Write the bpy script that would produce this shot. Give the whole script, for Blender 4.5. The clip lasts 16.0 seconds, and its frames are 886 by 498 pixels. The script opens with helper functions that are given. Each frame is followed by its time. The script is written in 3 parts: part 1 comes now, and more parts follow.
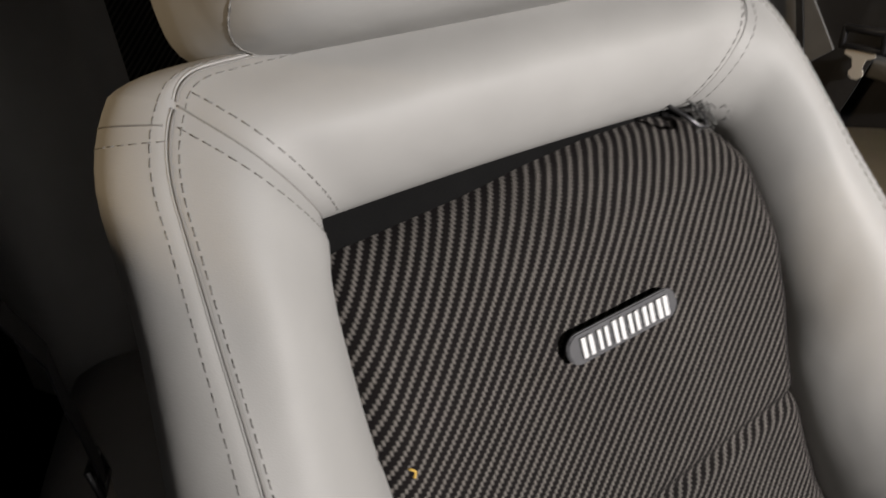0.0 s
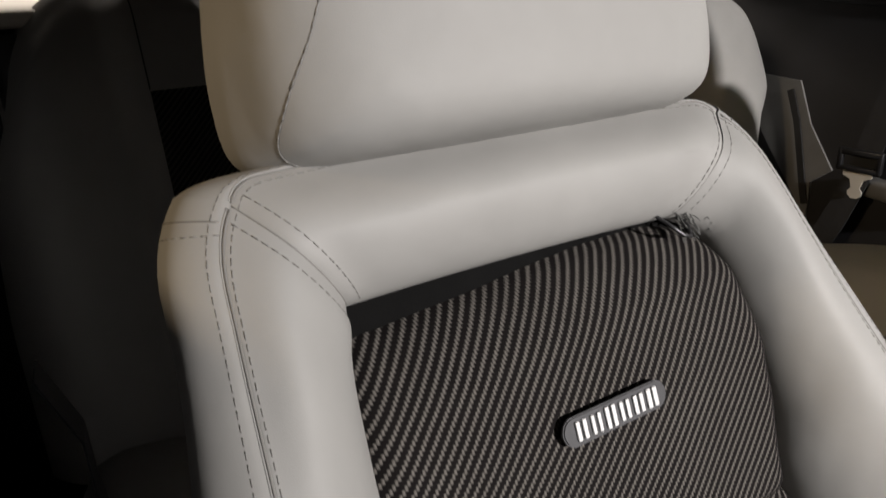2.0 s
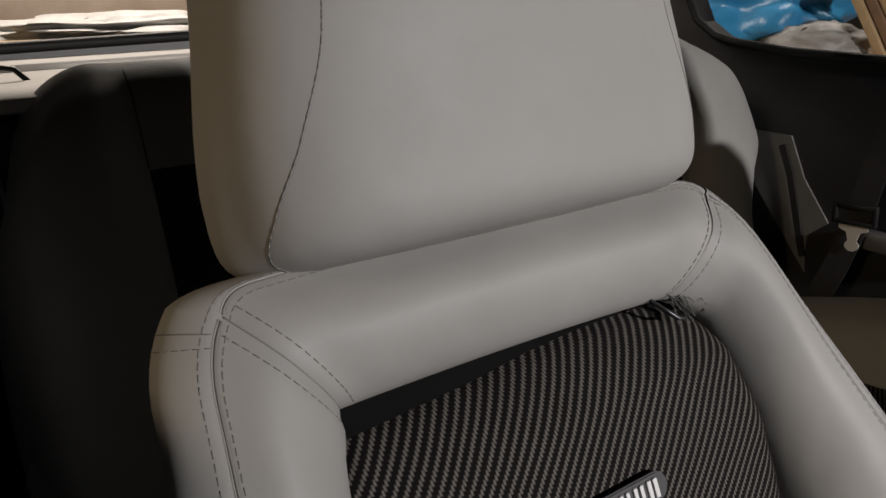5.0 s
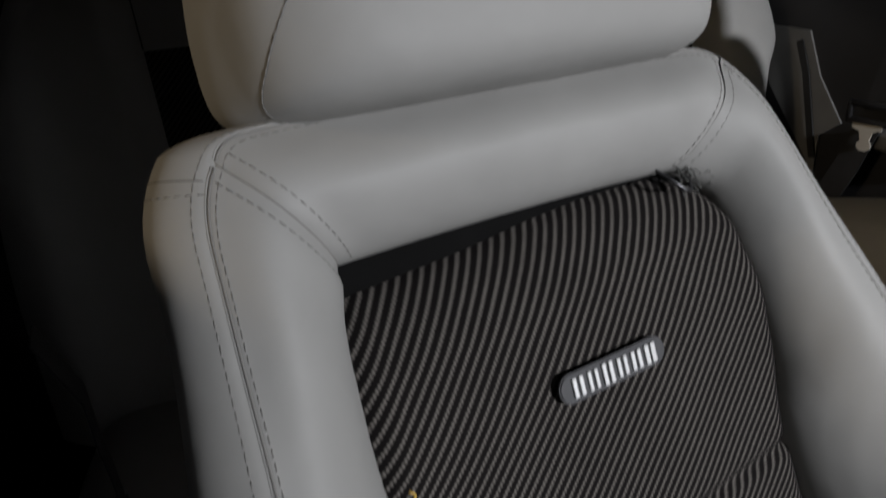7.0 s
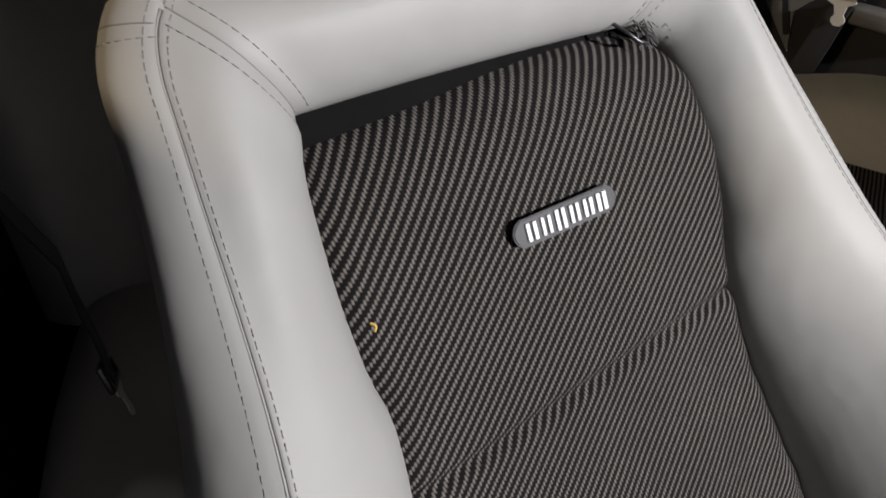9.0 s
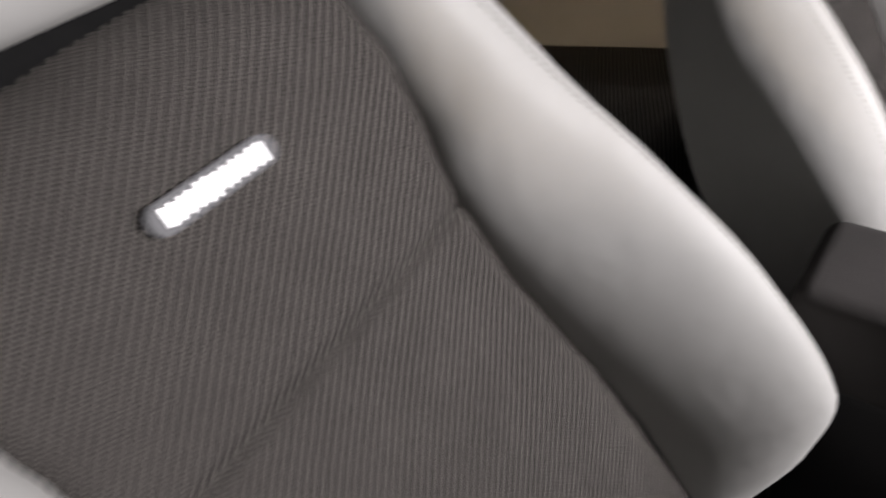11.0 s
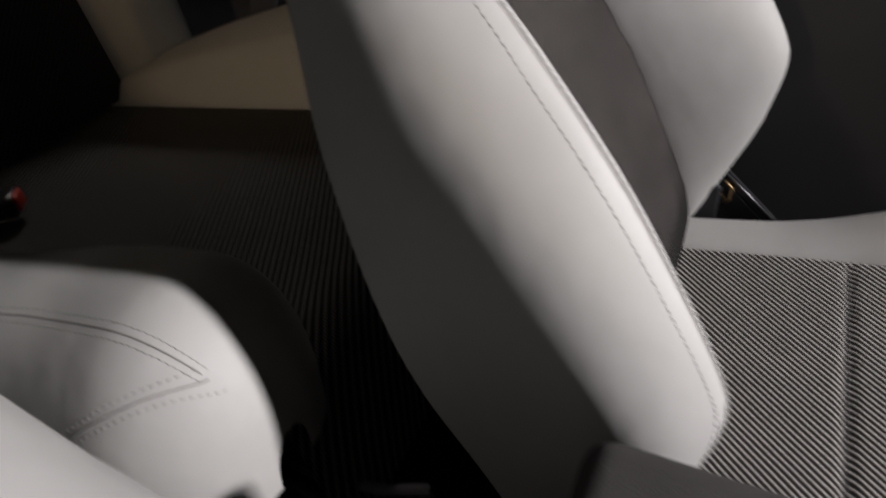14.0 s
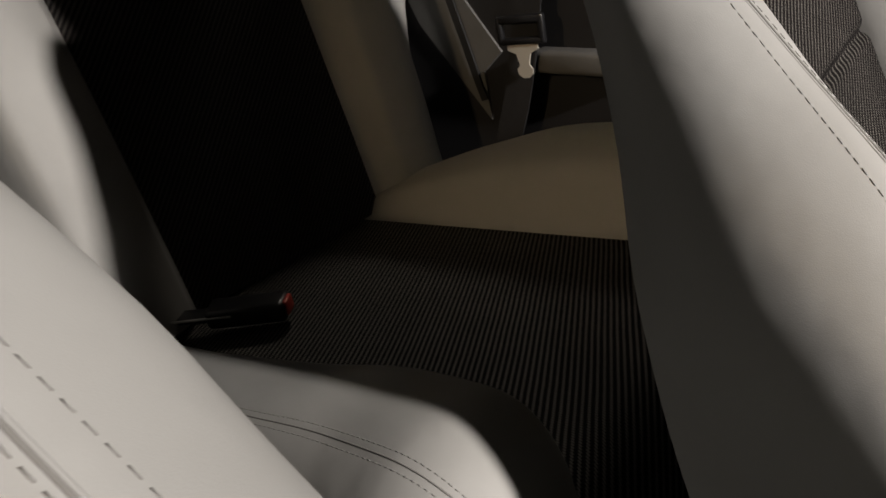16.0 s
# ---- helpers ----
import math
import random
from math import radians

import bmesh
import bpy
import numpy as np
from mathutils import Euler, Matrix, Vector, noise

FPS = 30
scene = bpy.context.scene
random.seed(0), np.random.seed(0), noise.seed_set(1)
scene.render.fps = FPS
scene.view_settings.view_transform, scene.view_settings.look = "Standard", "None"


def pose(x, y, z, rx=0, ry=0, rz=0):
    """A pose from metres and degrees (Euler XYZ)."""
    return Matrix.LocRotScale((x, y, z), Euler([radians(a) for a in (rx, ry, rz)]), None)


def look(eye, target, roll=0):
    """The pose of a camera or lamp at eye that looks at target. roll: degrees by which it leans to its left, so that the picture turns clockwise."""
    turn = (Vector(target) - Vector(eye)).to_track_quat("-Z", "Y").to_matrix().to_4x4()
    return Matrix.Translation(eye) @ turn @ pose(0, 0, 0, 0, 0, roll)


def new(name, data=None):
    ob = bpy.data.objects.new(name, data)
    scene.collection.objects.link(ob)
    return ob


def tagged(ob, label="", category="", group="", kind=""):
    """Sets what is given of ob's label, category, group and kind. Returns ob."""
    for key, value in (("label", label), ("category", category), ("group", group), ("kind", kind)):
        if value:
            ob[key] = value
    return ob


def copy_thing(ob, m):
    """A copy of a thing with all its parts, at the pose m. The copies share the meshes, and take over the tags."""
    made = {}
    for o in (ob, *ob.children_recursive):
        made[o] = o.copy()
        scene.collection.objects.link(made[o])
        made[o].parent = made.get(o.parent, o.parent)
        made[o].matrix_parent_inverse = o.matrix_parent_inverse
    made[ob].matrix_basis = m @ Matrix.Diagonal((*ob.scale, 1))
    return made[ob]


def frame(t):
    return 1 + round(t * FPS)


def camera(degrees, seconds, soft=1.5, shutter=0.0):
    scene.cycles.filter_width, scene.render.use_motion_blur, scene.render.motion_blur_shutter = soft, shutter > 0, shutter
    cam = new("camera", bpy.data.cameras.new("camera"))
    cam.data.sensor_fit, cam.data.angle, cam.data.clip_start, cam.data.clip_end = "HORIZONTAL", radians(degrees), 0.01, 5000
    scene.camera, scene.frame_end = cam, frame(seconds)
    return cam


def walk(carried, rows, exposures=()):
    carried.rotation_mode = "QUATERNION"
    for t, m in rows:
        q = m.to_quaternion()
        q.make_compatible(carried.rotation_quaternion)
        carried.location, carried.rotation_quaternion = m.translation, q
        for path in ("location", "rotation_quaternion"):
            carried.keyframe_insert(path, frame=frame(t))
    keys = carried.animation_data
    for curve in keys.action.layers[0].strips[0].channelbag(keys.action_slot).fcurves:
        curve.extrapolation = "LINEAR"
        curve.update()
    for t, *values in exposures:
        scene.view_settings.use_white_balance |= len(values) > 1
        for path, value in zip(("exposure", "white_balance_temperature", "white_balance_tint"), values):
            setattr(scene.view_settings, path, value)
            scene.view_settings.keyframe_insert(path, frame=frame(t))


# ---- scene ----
cam = camera(64.9, 16.0, soft=1.5, shutter=0.9)
PATH = [
    (0, (-0.216, -0.153, 0.966), (0.68, 1.246, -0.147), -0.7),
    (0.5, (-0.216, -0.178, 0.967), (0.712, 1.264, -0.063), -0.2),
    (1, (-0.228, -0.19, 0.966), (0.704, 1.289, -0.006), -0.0),
    (1.5, (-0.232, -0.196, 0.971), (0.716, 1.322, 0.079), 0.1),
    (2, (-0.236, -0.192, 0.981), (0.701, 1.362, 0.14), -0.1),
    (2.5, (-0.234, -0.193, 0.985), (0.707, 1.382, 0.187), -0.8),
    (3, (-0.231, -0.191, 0.988), (0.717, 1.386, 0.205), -1.0),
    (3.5, (-0.23, -0.189, 0.997), (0.726, 1.404, 0.256), -1.1),
    (4, (-0.229, -0.187, 1.006), (0.736, 1.415, 0.297), -1.6),
    (6.5, (-0.225, -0.189, 0.992), (0.717, 1.423, 0.275), -2.2),
    (7, (-0.227, -0.191, 0.976), (0.667, 1.331, 0.035), -1.2),
    (7.5, (-0.23, -0.206, 0.972), (0.645, 1.304, -0.004), -2.7),
    (8, (-0.233, -0.209, 0.966), (0.643, 1.238, -0.1), -1.8),
    (10.5, (-0.186, -0.236, 0.948), (0.701, 1.003, -0.347), -5.0),
    (10.8, (-0.153, -0.238, 0.93), (0.866, 0.883, -0.376), -9.9),
    (11, (-0.124, -0.25, 0.909), (0.964, 0.831, -0.374), -10.9),
    (11.2, (-0.099, -0.255, 0.901), (1.05, 0.79, -0.359), -11.7),
    (11.5, (-0.039, -0.237, 0.883), (1.18, 0.708, -0.39), -9.5),
    (12, (0.037, -0.23, 0.849), (1.385, 0.58, -0.387), -5.2),
    (12.5, (0.089, -0.25, 0.81), (1.481, 0.476, -0.429), -3.8),
    (13, (0.138, -0.242, 0.788), (1.53, 0.461, -0.464), -2.6),
    (13.5, (0.173, -0.238, 0.78), (1.553, 0.443, -0.497), -3.2),
    (14, (0.205, -0.215, 0.78), (1.607, 0.498, -0.456), -3.9),
    (14.5, (0.21, -0.162, 0.77), (1.621, 0.723, -0.337), -4.9),
    (15, (0.205, -0.141, 0.771), (1.521, 0.957, -0.261), -7.4),
    (15.5, (0.203, -0.134, 0.78), (1.511, 1.039, -0.176), -7.5),
    (16, (0.195, -0.14, 0.791), (1.476, 1.085, -0.134), -8.3),
]
walk(cam, [(t, look(eye, target, roll)) for t, eye, target, roll in PATH], [(0, -0.60, 6600, 11), (2, -0.76, 6600, 11), (4, -1.26, 6550, 13), (6.5, -1.76, 6250, 9), (7, -1.48, 6050, 9), (8, -0.82, 6150, 9), (10.5, -0.42, 6350, 14), (11, -0.42, 6350, 14), (11.5, -0.66, 6350, 14), (12, -1.0, 6350, 14), (12.5, -0.90, 6350, 14), (13.5, -0.74, 6350, 14), (14.5, -0.79, 6450, 13), (15, -0.80, 6700, 11), (16, -0.95, 6900, 11)])

# ---------------------------------------------------------------- light and world
world = bpy.data.worlds.new("garage_air")
scene.world = world
world.use_nodes = True
world.node_tree.nodes["Background"].inputs[0].default_value = (0.86, 0.95, 0.88, 1)
world.node_tree.nodes["Background"].inputs[1].default_value = 0.006


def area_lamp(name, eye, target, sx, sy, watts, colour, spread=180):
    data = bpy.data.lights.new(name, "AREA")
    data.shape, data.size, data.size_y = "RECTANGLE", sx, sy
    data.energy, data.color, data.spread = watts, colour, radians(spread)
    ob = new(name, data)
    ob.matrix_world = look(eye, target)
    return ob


# unseen key light in front of the car, placed from its shadow edges
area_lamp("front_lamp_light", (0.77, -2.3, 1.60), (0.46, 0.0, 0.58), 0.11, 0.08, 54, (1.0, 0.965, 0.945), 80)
# unseen warm light beside the car, placed to shine in through the right windows
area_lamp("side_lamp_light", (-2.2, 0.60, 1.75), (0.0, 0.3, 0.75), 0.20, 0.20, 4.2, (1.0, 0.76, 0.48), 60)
# unseen fill added to brighten the things on the workbench
area_lamp("bench_fill_light", (2.1, 1.15, 2.35), (1.95, 1.15, 0.8), 0.5, 0.12, 14, (1.0, 0.93, 0.84), 110)
# unseen fill added behind the car to brighten the parcel shelf and rack
area_lamp("rear_fill_light", (0.1, 2.15, 1.86), (0.2, 1.7, 0.9), 1.2, 0.15, 80, (1.0, 0.90, 0.79))


# ---------------------------------------------------------------- materials
def material(name, colour, rough=0.5, spec=0.5, metal=0.0):
    m = bpy.data.materials.new(name)
    m.use_nodes = True
    b = m.node_tree.nodes["Principled BSDF"]
    b.inputs["Base Color"].default_value = (*colour, 1)
    b.inputs["Roughness"].default_value = rough
    b.inputs["Specular IOR Level"].default_value = spec
    b.inputs["Metallic"].default_value = metal
    return m


class Nodes:
    """Short hand for wiring a material."""

    def __init__(self, m):
        self.t = m.node_tree
        self.b = self.t.nodes["Principled BSDF"]
        self.co = self.t.nodes.new("ShaderNodeTexCoord").outputs["Object"]

    def node(self, kind, **put):
        n = self.t.nodes.new(kind)
        for key, value in put.items():
            key = key.replace("_", " ")
            if hasattr(value, "is_output"):
                self.t.links.new(value, n.inputs[key])
            else:
                n.inputs[key].default_value = value
        return n

    def noise(self, scale, detail=4.0, rough=0.6, co=None):
        n = self.node("ShaderNodeTexNoise", Scale=scale, Detail=detail, Roughness=rough)
        self.t.links.new(co or self.co, n.inputs["Vector"])
        return n.outputs["Fac"]

    def math(self, op, a, b=0.0, c=0.0):
        n = self.t.nodes.new("ShaderNodeMath")
        n.operation = op
        for i, v in enumerate((a, b, c)):
            if hasattr(v, "is_output"):
                self.t.links.new(v, n.inputs[i])
            else:
                n.inputs[i].default_value = v
        return n.outputs[0]

    def ramp(self, fac, stops):
        n = self.t.nodes.new("ShaderNodeValToRGB")
        while len(n.color_ramp.elements) < len(stops):
            n.color_ramp.elements.new(0.5)
        for e, (p, c) in zip(n.color_ramp.elements, stops):
            e.position, e.color = p, (*c, 1)
        self.t.links.new(fac, n.inputs[0])
        return n.outputs[0]

    def bump(self, height, strength, distance, under=None):
        n = self.node("ShaderNodeBump", Strength=strength, Distance=distance, Height=height)
        if under:
            self.t.links.new(under, n.inputs["Normal"])
        return n.outputs[0]

    def colour(self, c):
        self.t.links.new(c, self.b.inputs["Base Color"])

    def rough(self, r):
        self.t.links.new(r, self.b.inputs["Roughness"])

    def normal(self, n):
        self.t.links.new(n, self.b.inputs["Normal"])


def leather(name, light, dark, rough=0.58):
    m = material(name, light, rough, 0.28)
    k = Nodes(m)
    k.colour(k.ramp(k.noise(7, 5), [(0.3, dark), (0.7, light)]))
    cells = k.t.nodes.new("ShaderNodeTexVoronoi")
    cells.feature = "DISTANCE_TO_EDGE"
    cells.inputs["Scale"].default_value = 1000
    k.t.links.new(k.co, cells.inputs["Vector"])
    grain = k.math("MINIMUM", cells.outputs["Distance"], 0.25)
    soft = k.bump(k.noise(38, 2), 0.05, 0.004, k.bump(k.noise(10, 3), 0.20, 0.012))
    k.normal(k.bump(grain, 0.22, 0.0004, soft))
    k.rough(k.math("MULTIPLY_ADD", k.noise(24, 3), 0.18, rough - 0.09))
    return m


LEATHER = leather("grey_leather", (0.252, 0.249, 0.240), (0.222, 0.219, 0.211))
REAR_LEATHER = leather("rear_grey_leather", (0.252, 0.248, 0.238), (0.222, 0.218, 0.209))
THREAD = material("stitch_thread", (0.135, 0.130, 0.122), 0.8)


def twill(name, pitch, light, dark, turn=45.0, plane="xz"):
    """Two over two twill: columns of light floats on a dark ground, each column a step higher than the last, so that they line up as diagonal cords."""
    m = material(name, light, 0.95, 0.05)
    k = Nodes(m)
    sep = k.t.nodes.new("ShaderNodeSeparateXYZ")
    k.t.links.new(k.co, sep.inputs[0])
    a, b = sep.outputs["XYZ".index(plane[0].upper())], sep.outputs["XYZ".index(plane[1].upper())]
    ca, sa = math.cos(radians(turn)), math.sin(radians(turn))
    root = math.sqrt(0.5)
    wob = k.math("MULTIPLY", k.math("SUBTRACT", k.noise(9, 2), 0.5), pitch * 0.35)
    q = k.math("ADD", k.math("SUBTRACT", k.math("MULTIPLY", a, ca), k.math("MULTIPLY", b, sa)), wob)
    p = k.math("ADD", k.math("MULTIPLY", a, sa), k.math("MULTIPLY", b, ca))
    period = pitch / root
    u = k.math("MULTIPLY", k.math("ADD", p, q), root * 4 / period)
    v = k.math("MULTIPLY", k.math("SUBTRACT", p, q), root / period)
    column = k.math("FLOOR", u)
    across = k.math("SUBTRACT", k.math("FRACT", u), 0.5)
    along = k.math("SUBTRACT", k.math("FRACT", k.math("SUBTRACT", v, k.math("MULTIPLY", column, 0.25))), 0.5)
    # a rounded float: full in the middle, sinking at its ends and flanks
    length = k.math("SUBTRACT", 1.0, k.math("POWER", k.math("MULTIPLY", k.math("ABSOLUTE", along), 3.7), 2.6))
    width = k.math("SUBTRACT", 1.0, k.math("POWER", k.math("MULTIPLY", k.math("ABSOLUTE", across), 1.75), 3.0))
    yarn = k.math("MULTIPLY", k.math("MAXIMUM", length, 0.0), k.math("MAXIMUM", width, 0.0))
    fibre = k.noise(1600, 2)
    yarn = k.math("MULTIPLY", yarn, k.math("MULTIPLY_ADD", fibre, 0.7, 0.62))
    tone = k.math("ADD", yarn, k.math("MULTIPLY", k.math("SUBTRACT", k.noise(26, 3), 0.5), 0.22))
    mid = tuple((x + y) * 0.42 for x, y in zip(light, dark))
    k.colour(k.ramp(tone, [(0.08, dark), (0.45, mid), (0.95, light)]))
    k.normal(k.bump(yarn, 0.7, 0.0009))
    return m


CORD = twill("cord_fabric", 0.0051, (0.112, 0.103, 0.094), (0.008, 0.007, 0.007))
# same cord fabric, its colour lightened to look lit on the cushion
CORD_LIT = twill("cord_fabric_cushion_lit", 0.0054, (0.30, 0.287, 0.273), (0.018, 0.017, 0.016), 45.0, "xy")
# the fabric again, coloured darker on the rear back for its shade
REAR_CORD_SHADED = twill("rear_cord_fabric_shaded", 0.0060, (0.080, 0.072, 0.066), (0.010, 0.009, 0.009))
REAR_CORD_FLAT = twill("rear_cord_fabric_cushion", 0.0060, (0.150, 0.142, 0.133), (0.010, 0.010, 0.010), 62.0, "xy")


def plain(name, light, dark, rough, scale, grain, depth, spec=0.4):
    m = material(name, light, rough, spec)
    k = Nodes(m)
    k.colour(k.ramp(k.noise(scale, 5), [(0.3, dark), (0.7, light)]))
    k.normal(k.bump(k.noise(grain, 3), 0.5, depth))
    return m


CARPET = plain("black_carpet", (0.018, 0.017, 0.017), (0.008, 0.008, 0.008), 1.0, 30, 700, 0.002, 0.1)
# black that stands in for the shade in the gap over the fabric
GAP_SHADE = plain("gap_shade_black", (0.006, 0.006, 0.006), (0.004, 0.004, 0.004), 1.0, 30, 700, 0.001, 0.05)
TRIM = plain("black_trim", (0.017, 0.016, 0.017), (0.010, 0.010, 0.011), 0.55, 6, 500, 0.0004)
FELT = plain("charcoal_felt", (0.042, 0.039, 0.038), (0.032, 0.030, 0.029), 0.95, 12, 800, 0.001, 0.1)
HEADLINER = plain("headliner", (0.060, 0.058, 0.055), (0.048, 0.046, 0.044), 0.95, 8, 600, 0.0006, 0.1)
PLASTIC = plain("black_plastic", (0.014, 0.014, 0.015), (0.009, 0.009, 0.010), 0.30, 20, 300, 0.0002)
WEBBING = plain("belt_webbing", (0.020, 0.020, 0.022), (0.012, 0.012, 0.013), 0.7, 40, 1500, 0.0004)
NICKEL = material("dull_nickel", (0.46, 0.43, 0.38), 0.55, 0.5, 0.25)
STEEL = material("dull_steel", (0.42, 0.41, 0.39), 0.5, 0.5, 1.0)
GUNMETAL = material("dark_steel", (0.10, 0.10, 0.105), 0.45, 0.5, 1.0)
YARN = material("yellow_yarn", (0.42, 0.27, 0.05), 0.9)
RED = material("red_button", (0.42, 0.035, 0.02), 0.4)
PLATE = plain("badge_plate", (0.040, 0.040, 0.043), (0.030, 0.030, 0.033), 0.55, 60, 300, 0.0002, 0.3)
CHROME = material("badge_chrome", (0.46, 0.46, 0.46), 0.42, 0.5, 0.3)
CONCRETE = plain("garage_floor", (0.26, 0.255, 0.24), (0.18, 0.175, 0.165), 0.8, 3, 90, 0.002)
SHELF = plain("parcel_shelf_vinyl", (0.55, 0.52, 0.47), (0.47, 0.44, 0.40), 0.6, 6, 300, 0.0004)
VINYL = plain("grey_vinyl", (0.125, 0.123, 0.118), (0.100, 0.098, 0.094), 0.5, 12, 500, 0.0003)
RUBBER = plain("black_rubber", (0.012, 0.012, 0.012), (0.008, 0.008, 0.008), 0.6, 20, 200, 0.0003)
FOAM = plain("grey_foam", (0.11, 0.11, 0.105), (0.06, 0.06, 0.058), 0.9, 90, 400, 0.0005, 0.2)
BRASS = material("brass_spring", (0.46, 0.30, 0.14), 0.35, 0.5, 1.0)
BAG = plain("blue_plastic_sheet", (0.06, 0.34, 0.60), (0.03, 0.22, 0.46), 0.36, 6, 60, 0.004, 0.6)
FILM = plain("white_plastic", (0.58, 0.57, 0.55), (0.44, 0.43, 0.41), 0.4, 14, 90, 0.003)
CASTING = plain("aluminium_casting", (0.52, 0.50, 0.47), (0.30, 0.285, 0.265), 0.45, 18, 160, 0.003)
TIMBER = plain("brown_timber", (0.30, 0.19, 0.11), (0.20, 0.12, 0.07), 0.7, 9, 120, 0.002)
BOARD = plain("dusty_board", (0.40, 0.33, 0.27), (0.30, 0.24, 0.19), 0.8, 7, 140, 0.002)
PANEL = plain("grey_panel", (0.17, 0.17, 0.172), (0.14, 0.14, 0.142), 0.5, 8, 300, 0.0003)
PINE = plain("pale_timber", (0.58, 0.42, 0.24), (0.46, 0.32, 0.17), 0.7, 9, 120, 0.002)
PLASTER = plain("garage_plaster", (0.45, 0.43, 0.38), (0.38, 0.36, 0.32), 0.9, 4, 120, 0.001)


# ---------------------------------------------------------------- builders
def thing(name, label, category, group="", kind="", at=(0, 0, 0)):
    ob = new(name)
    ob.empty_display_size = 0.05
    ob.matrix_basis = pose(*at)
    return tagged(ob, label, category, group, kind)


def part(name, bm, mat, parent, label="", m=None, smooth=True):
    me = bpy.data.meshes.new(name)
    bmesh.ops.recalc_face_normals(bm, faces=bm.faces)
    for f in bm.faces:
        f.smooth = smooth
    bm.to_mesh(me)
    bm.free()
    me.materials.append(mat)
    ob = new(name, me)
    ob.parent = parent
    if m is not None:
        ob.matrix_basis = m
    if label:
        ob["label"] = label
    return ob


def grid(fn, us, vs, bm=None, wrap=False):
    bm = bm or bmesh.new()
    rows = [[bm.verts.new(fn(u, v)) for v in vs] for u in us]
    for a, b in zip(rows, rows[1:]):
        for i in range(len(vs) - (0 if wrap else 1)):
            j = (i + 1) % len(vs)
            bm.faces.new((a[i], a[j], b[j], b[i]))
    return bm


def steps(a, b, n, ease=0.0):
    """n + 1 values from a to b; with ease they crowd towards both ends."""
    out = []
    for i in range(n + 1):
        t = i / n
        t = (1 - ease) * t + ease * (0.5 - 0.5 * math.cos(math.pi * t))
        out.append(a + (b - a) * t)
    return out


def table(x, pairs):
    """Smooth curve through pairs of (x, value)."""
    if x <= pairs[0][0]:
        return pairs[0][1]
    if x >= pairs[-1][0]:
        return pairs[-1][1]
    n = len(pairs)
    for i in range(n - 1):
        (x0, y0), (x1, y1) = pairs[i], pairs[i + 1]
        if x <= x1:
            w = x1 - x0
            slope = (y1 - y0) / w

            def tangent(k):
                if k == 0 or k == n - 1:
                    return 0.0 if (k == 0) != (i == 0) else slope
                p, q = (pairs[k][1] - pairs[k - 1][1]) / (pairs[k][0] - pairs[k - 1][0]), (pairs[k + 1][1] - pairs[k][1]) / (pairs[k + 1][0] - pairs[k][0])
                return 0.0 if p * q <= 0 else 2 * p * q / (p + q)

            m0, m1, t = tangent(i) * w, tangent(i + 1) * w, (x - x0) / w
            return (2 * t**3 - 3 * t**2 + 1) * y0 + (t**3 - 2 * t**2 + t) * m0 + (3 * t**2 - 2 * t**3) * y1 + (t**3 - t**2) * m1


def box(bm, x0, y0, z0, x1, y1, z1, r=0.0, seg=3):
    """A box, its edges rounded by r."""
    geo = bmesh.ops.create_cube(bm, size=1)
    for v in geo["verts"]:
        v.co = ((x0 + x1) / 2 + v.co.x * (x1 - x0), (y0 + y1) / 2 + v.co.y * (y1 - y0), (z0 + z1) / 2 + v.co.z * (z1 - z0))
    if r:
        es = list({e for v in geo["verts"] for e in v.link_edges})
        bmesh.ops.bevel(bm, geom=es, offset=r, segments=seg, profile=0.5, affect="EDGES")
    return bm


def tube(points, r, sides=6, bm=None):
    """A round cord along points."""
    bm = bm or bmesh.new()
    pts = [Vector(p) for p in points]
    rings = []
    for i, p in enumerate(pts):
        d = (pts[min(i + 1, len(pts) - 1)] - pts[max(i - 1, 0)]).normalized()
        a = d.orthogonal().normalized()
        b = d.cross(a)
        if rings:
            ref = (rings[-1][0].co - pts[i - 1])
            a = (ref - d * ref.dot(d)).normalized()
            b = d.cross(a)
        rings.append([bm.verts.new(p + r * (math.cos(2 * math.pi * k / sides) * a + math.sin(2 * math.pi * k / sides) * b)) for k in range(sides)])
    for a, b in zip(rings, rings[1:]):
        for k in range(sides):
            j = (k + 1) % sides
            bm.faces.new((a[k], a[j], b[j], b[k]))
    bm.faces.new(rings[0]), bm.faces.new(rings[-1][::-1])
    return bm


def dashes(points, length, gap, r, bm=None):
    """Stitches: short cords along a line of points."""
    bm = bm or bmesh.new()
    pts = [Vector(p) for p in points]
    run, out = 0.0, []
    for a, b in zip(pts, pts[1:]):
        seg = (b - a).length
        s = -run % (length + gap)
        while s < seg:
            out.append((a + (b - a) * (s / max(seg, 1e-9)), (b - a).normalized()))
            s += length + gap
        run += seg
    for p, d in out:
        tube((p - d * length / 2, p + d * length / 2), r, 5, bm)
    return bm


# ---------------------------------------------------------------- front seats
# In a backrest's own frame x runs across, z up along it and -y out of its front.
RECLINE = 25.0
CREASE = (-0.180, 0.270)
SPACING = 0.736
INNER = [(-0.03, 0.215), (0.0, 0.222), (0.035, 0.219), (0.15, 0.196), (0.27, 0.166), (0.31, 0.155), (0.35, 0.145), (0.39, 0.138), (0.433, 0.135), (0.465, 0.140), (0.50, 0.141), (0.55, 0.138), (0.58, 0.133), (0.594, 0.125), (0.602, 0.117)]
MIDDLE = [(0.10, 0.0), (0.25, 0.006), (0.40, 0.013), (0.585, 0.012), (0.602, 0.0)]
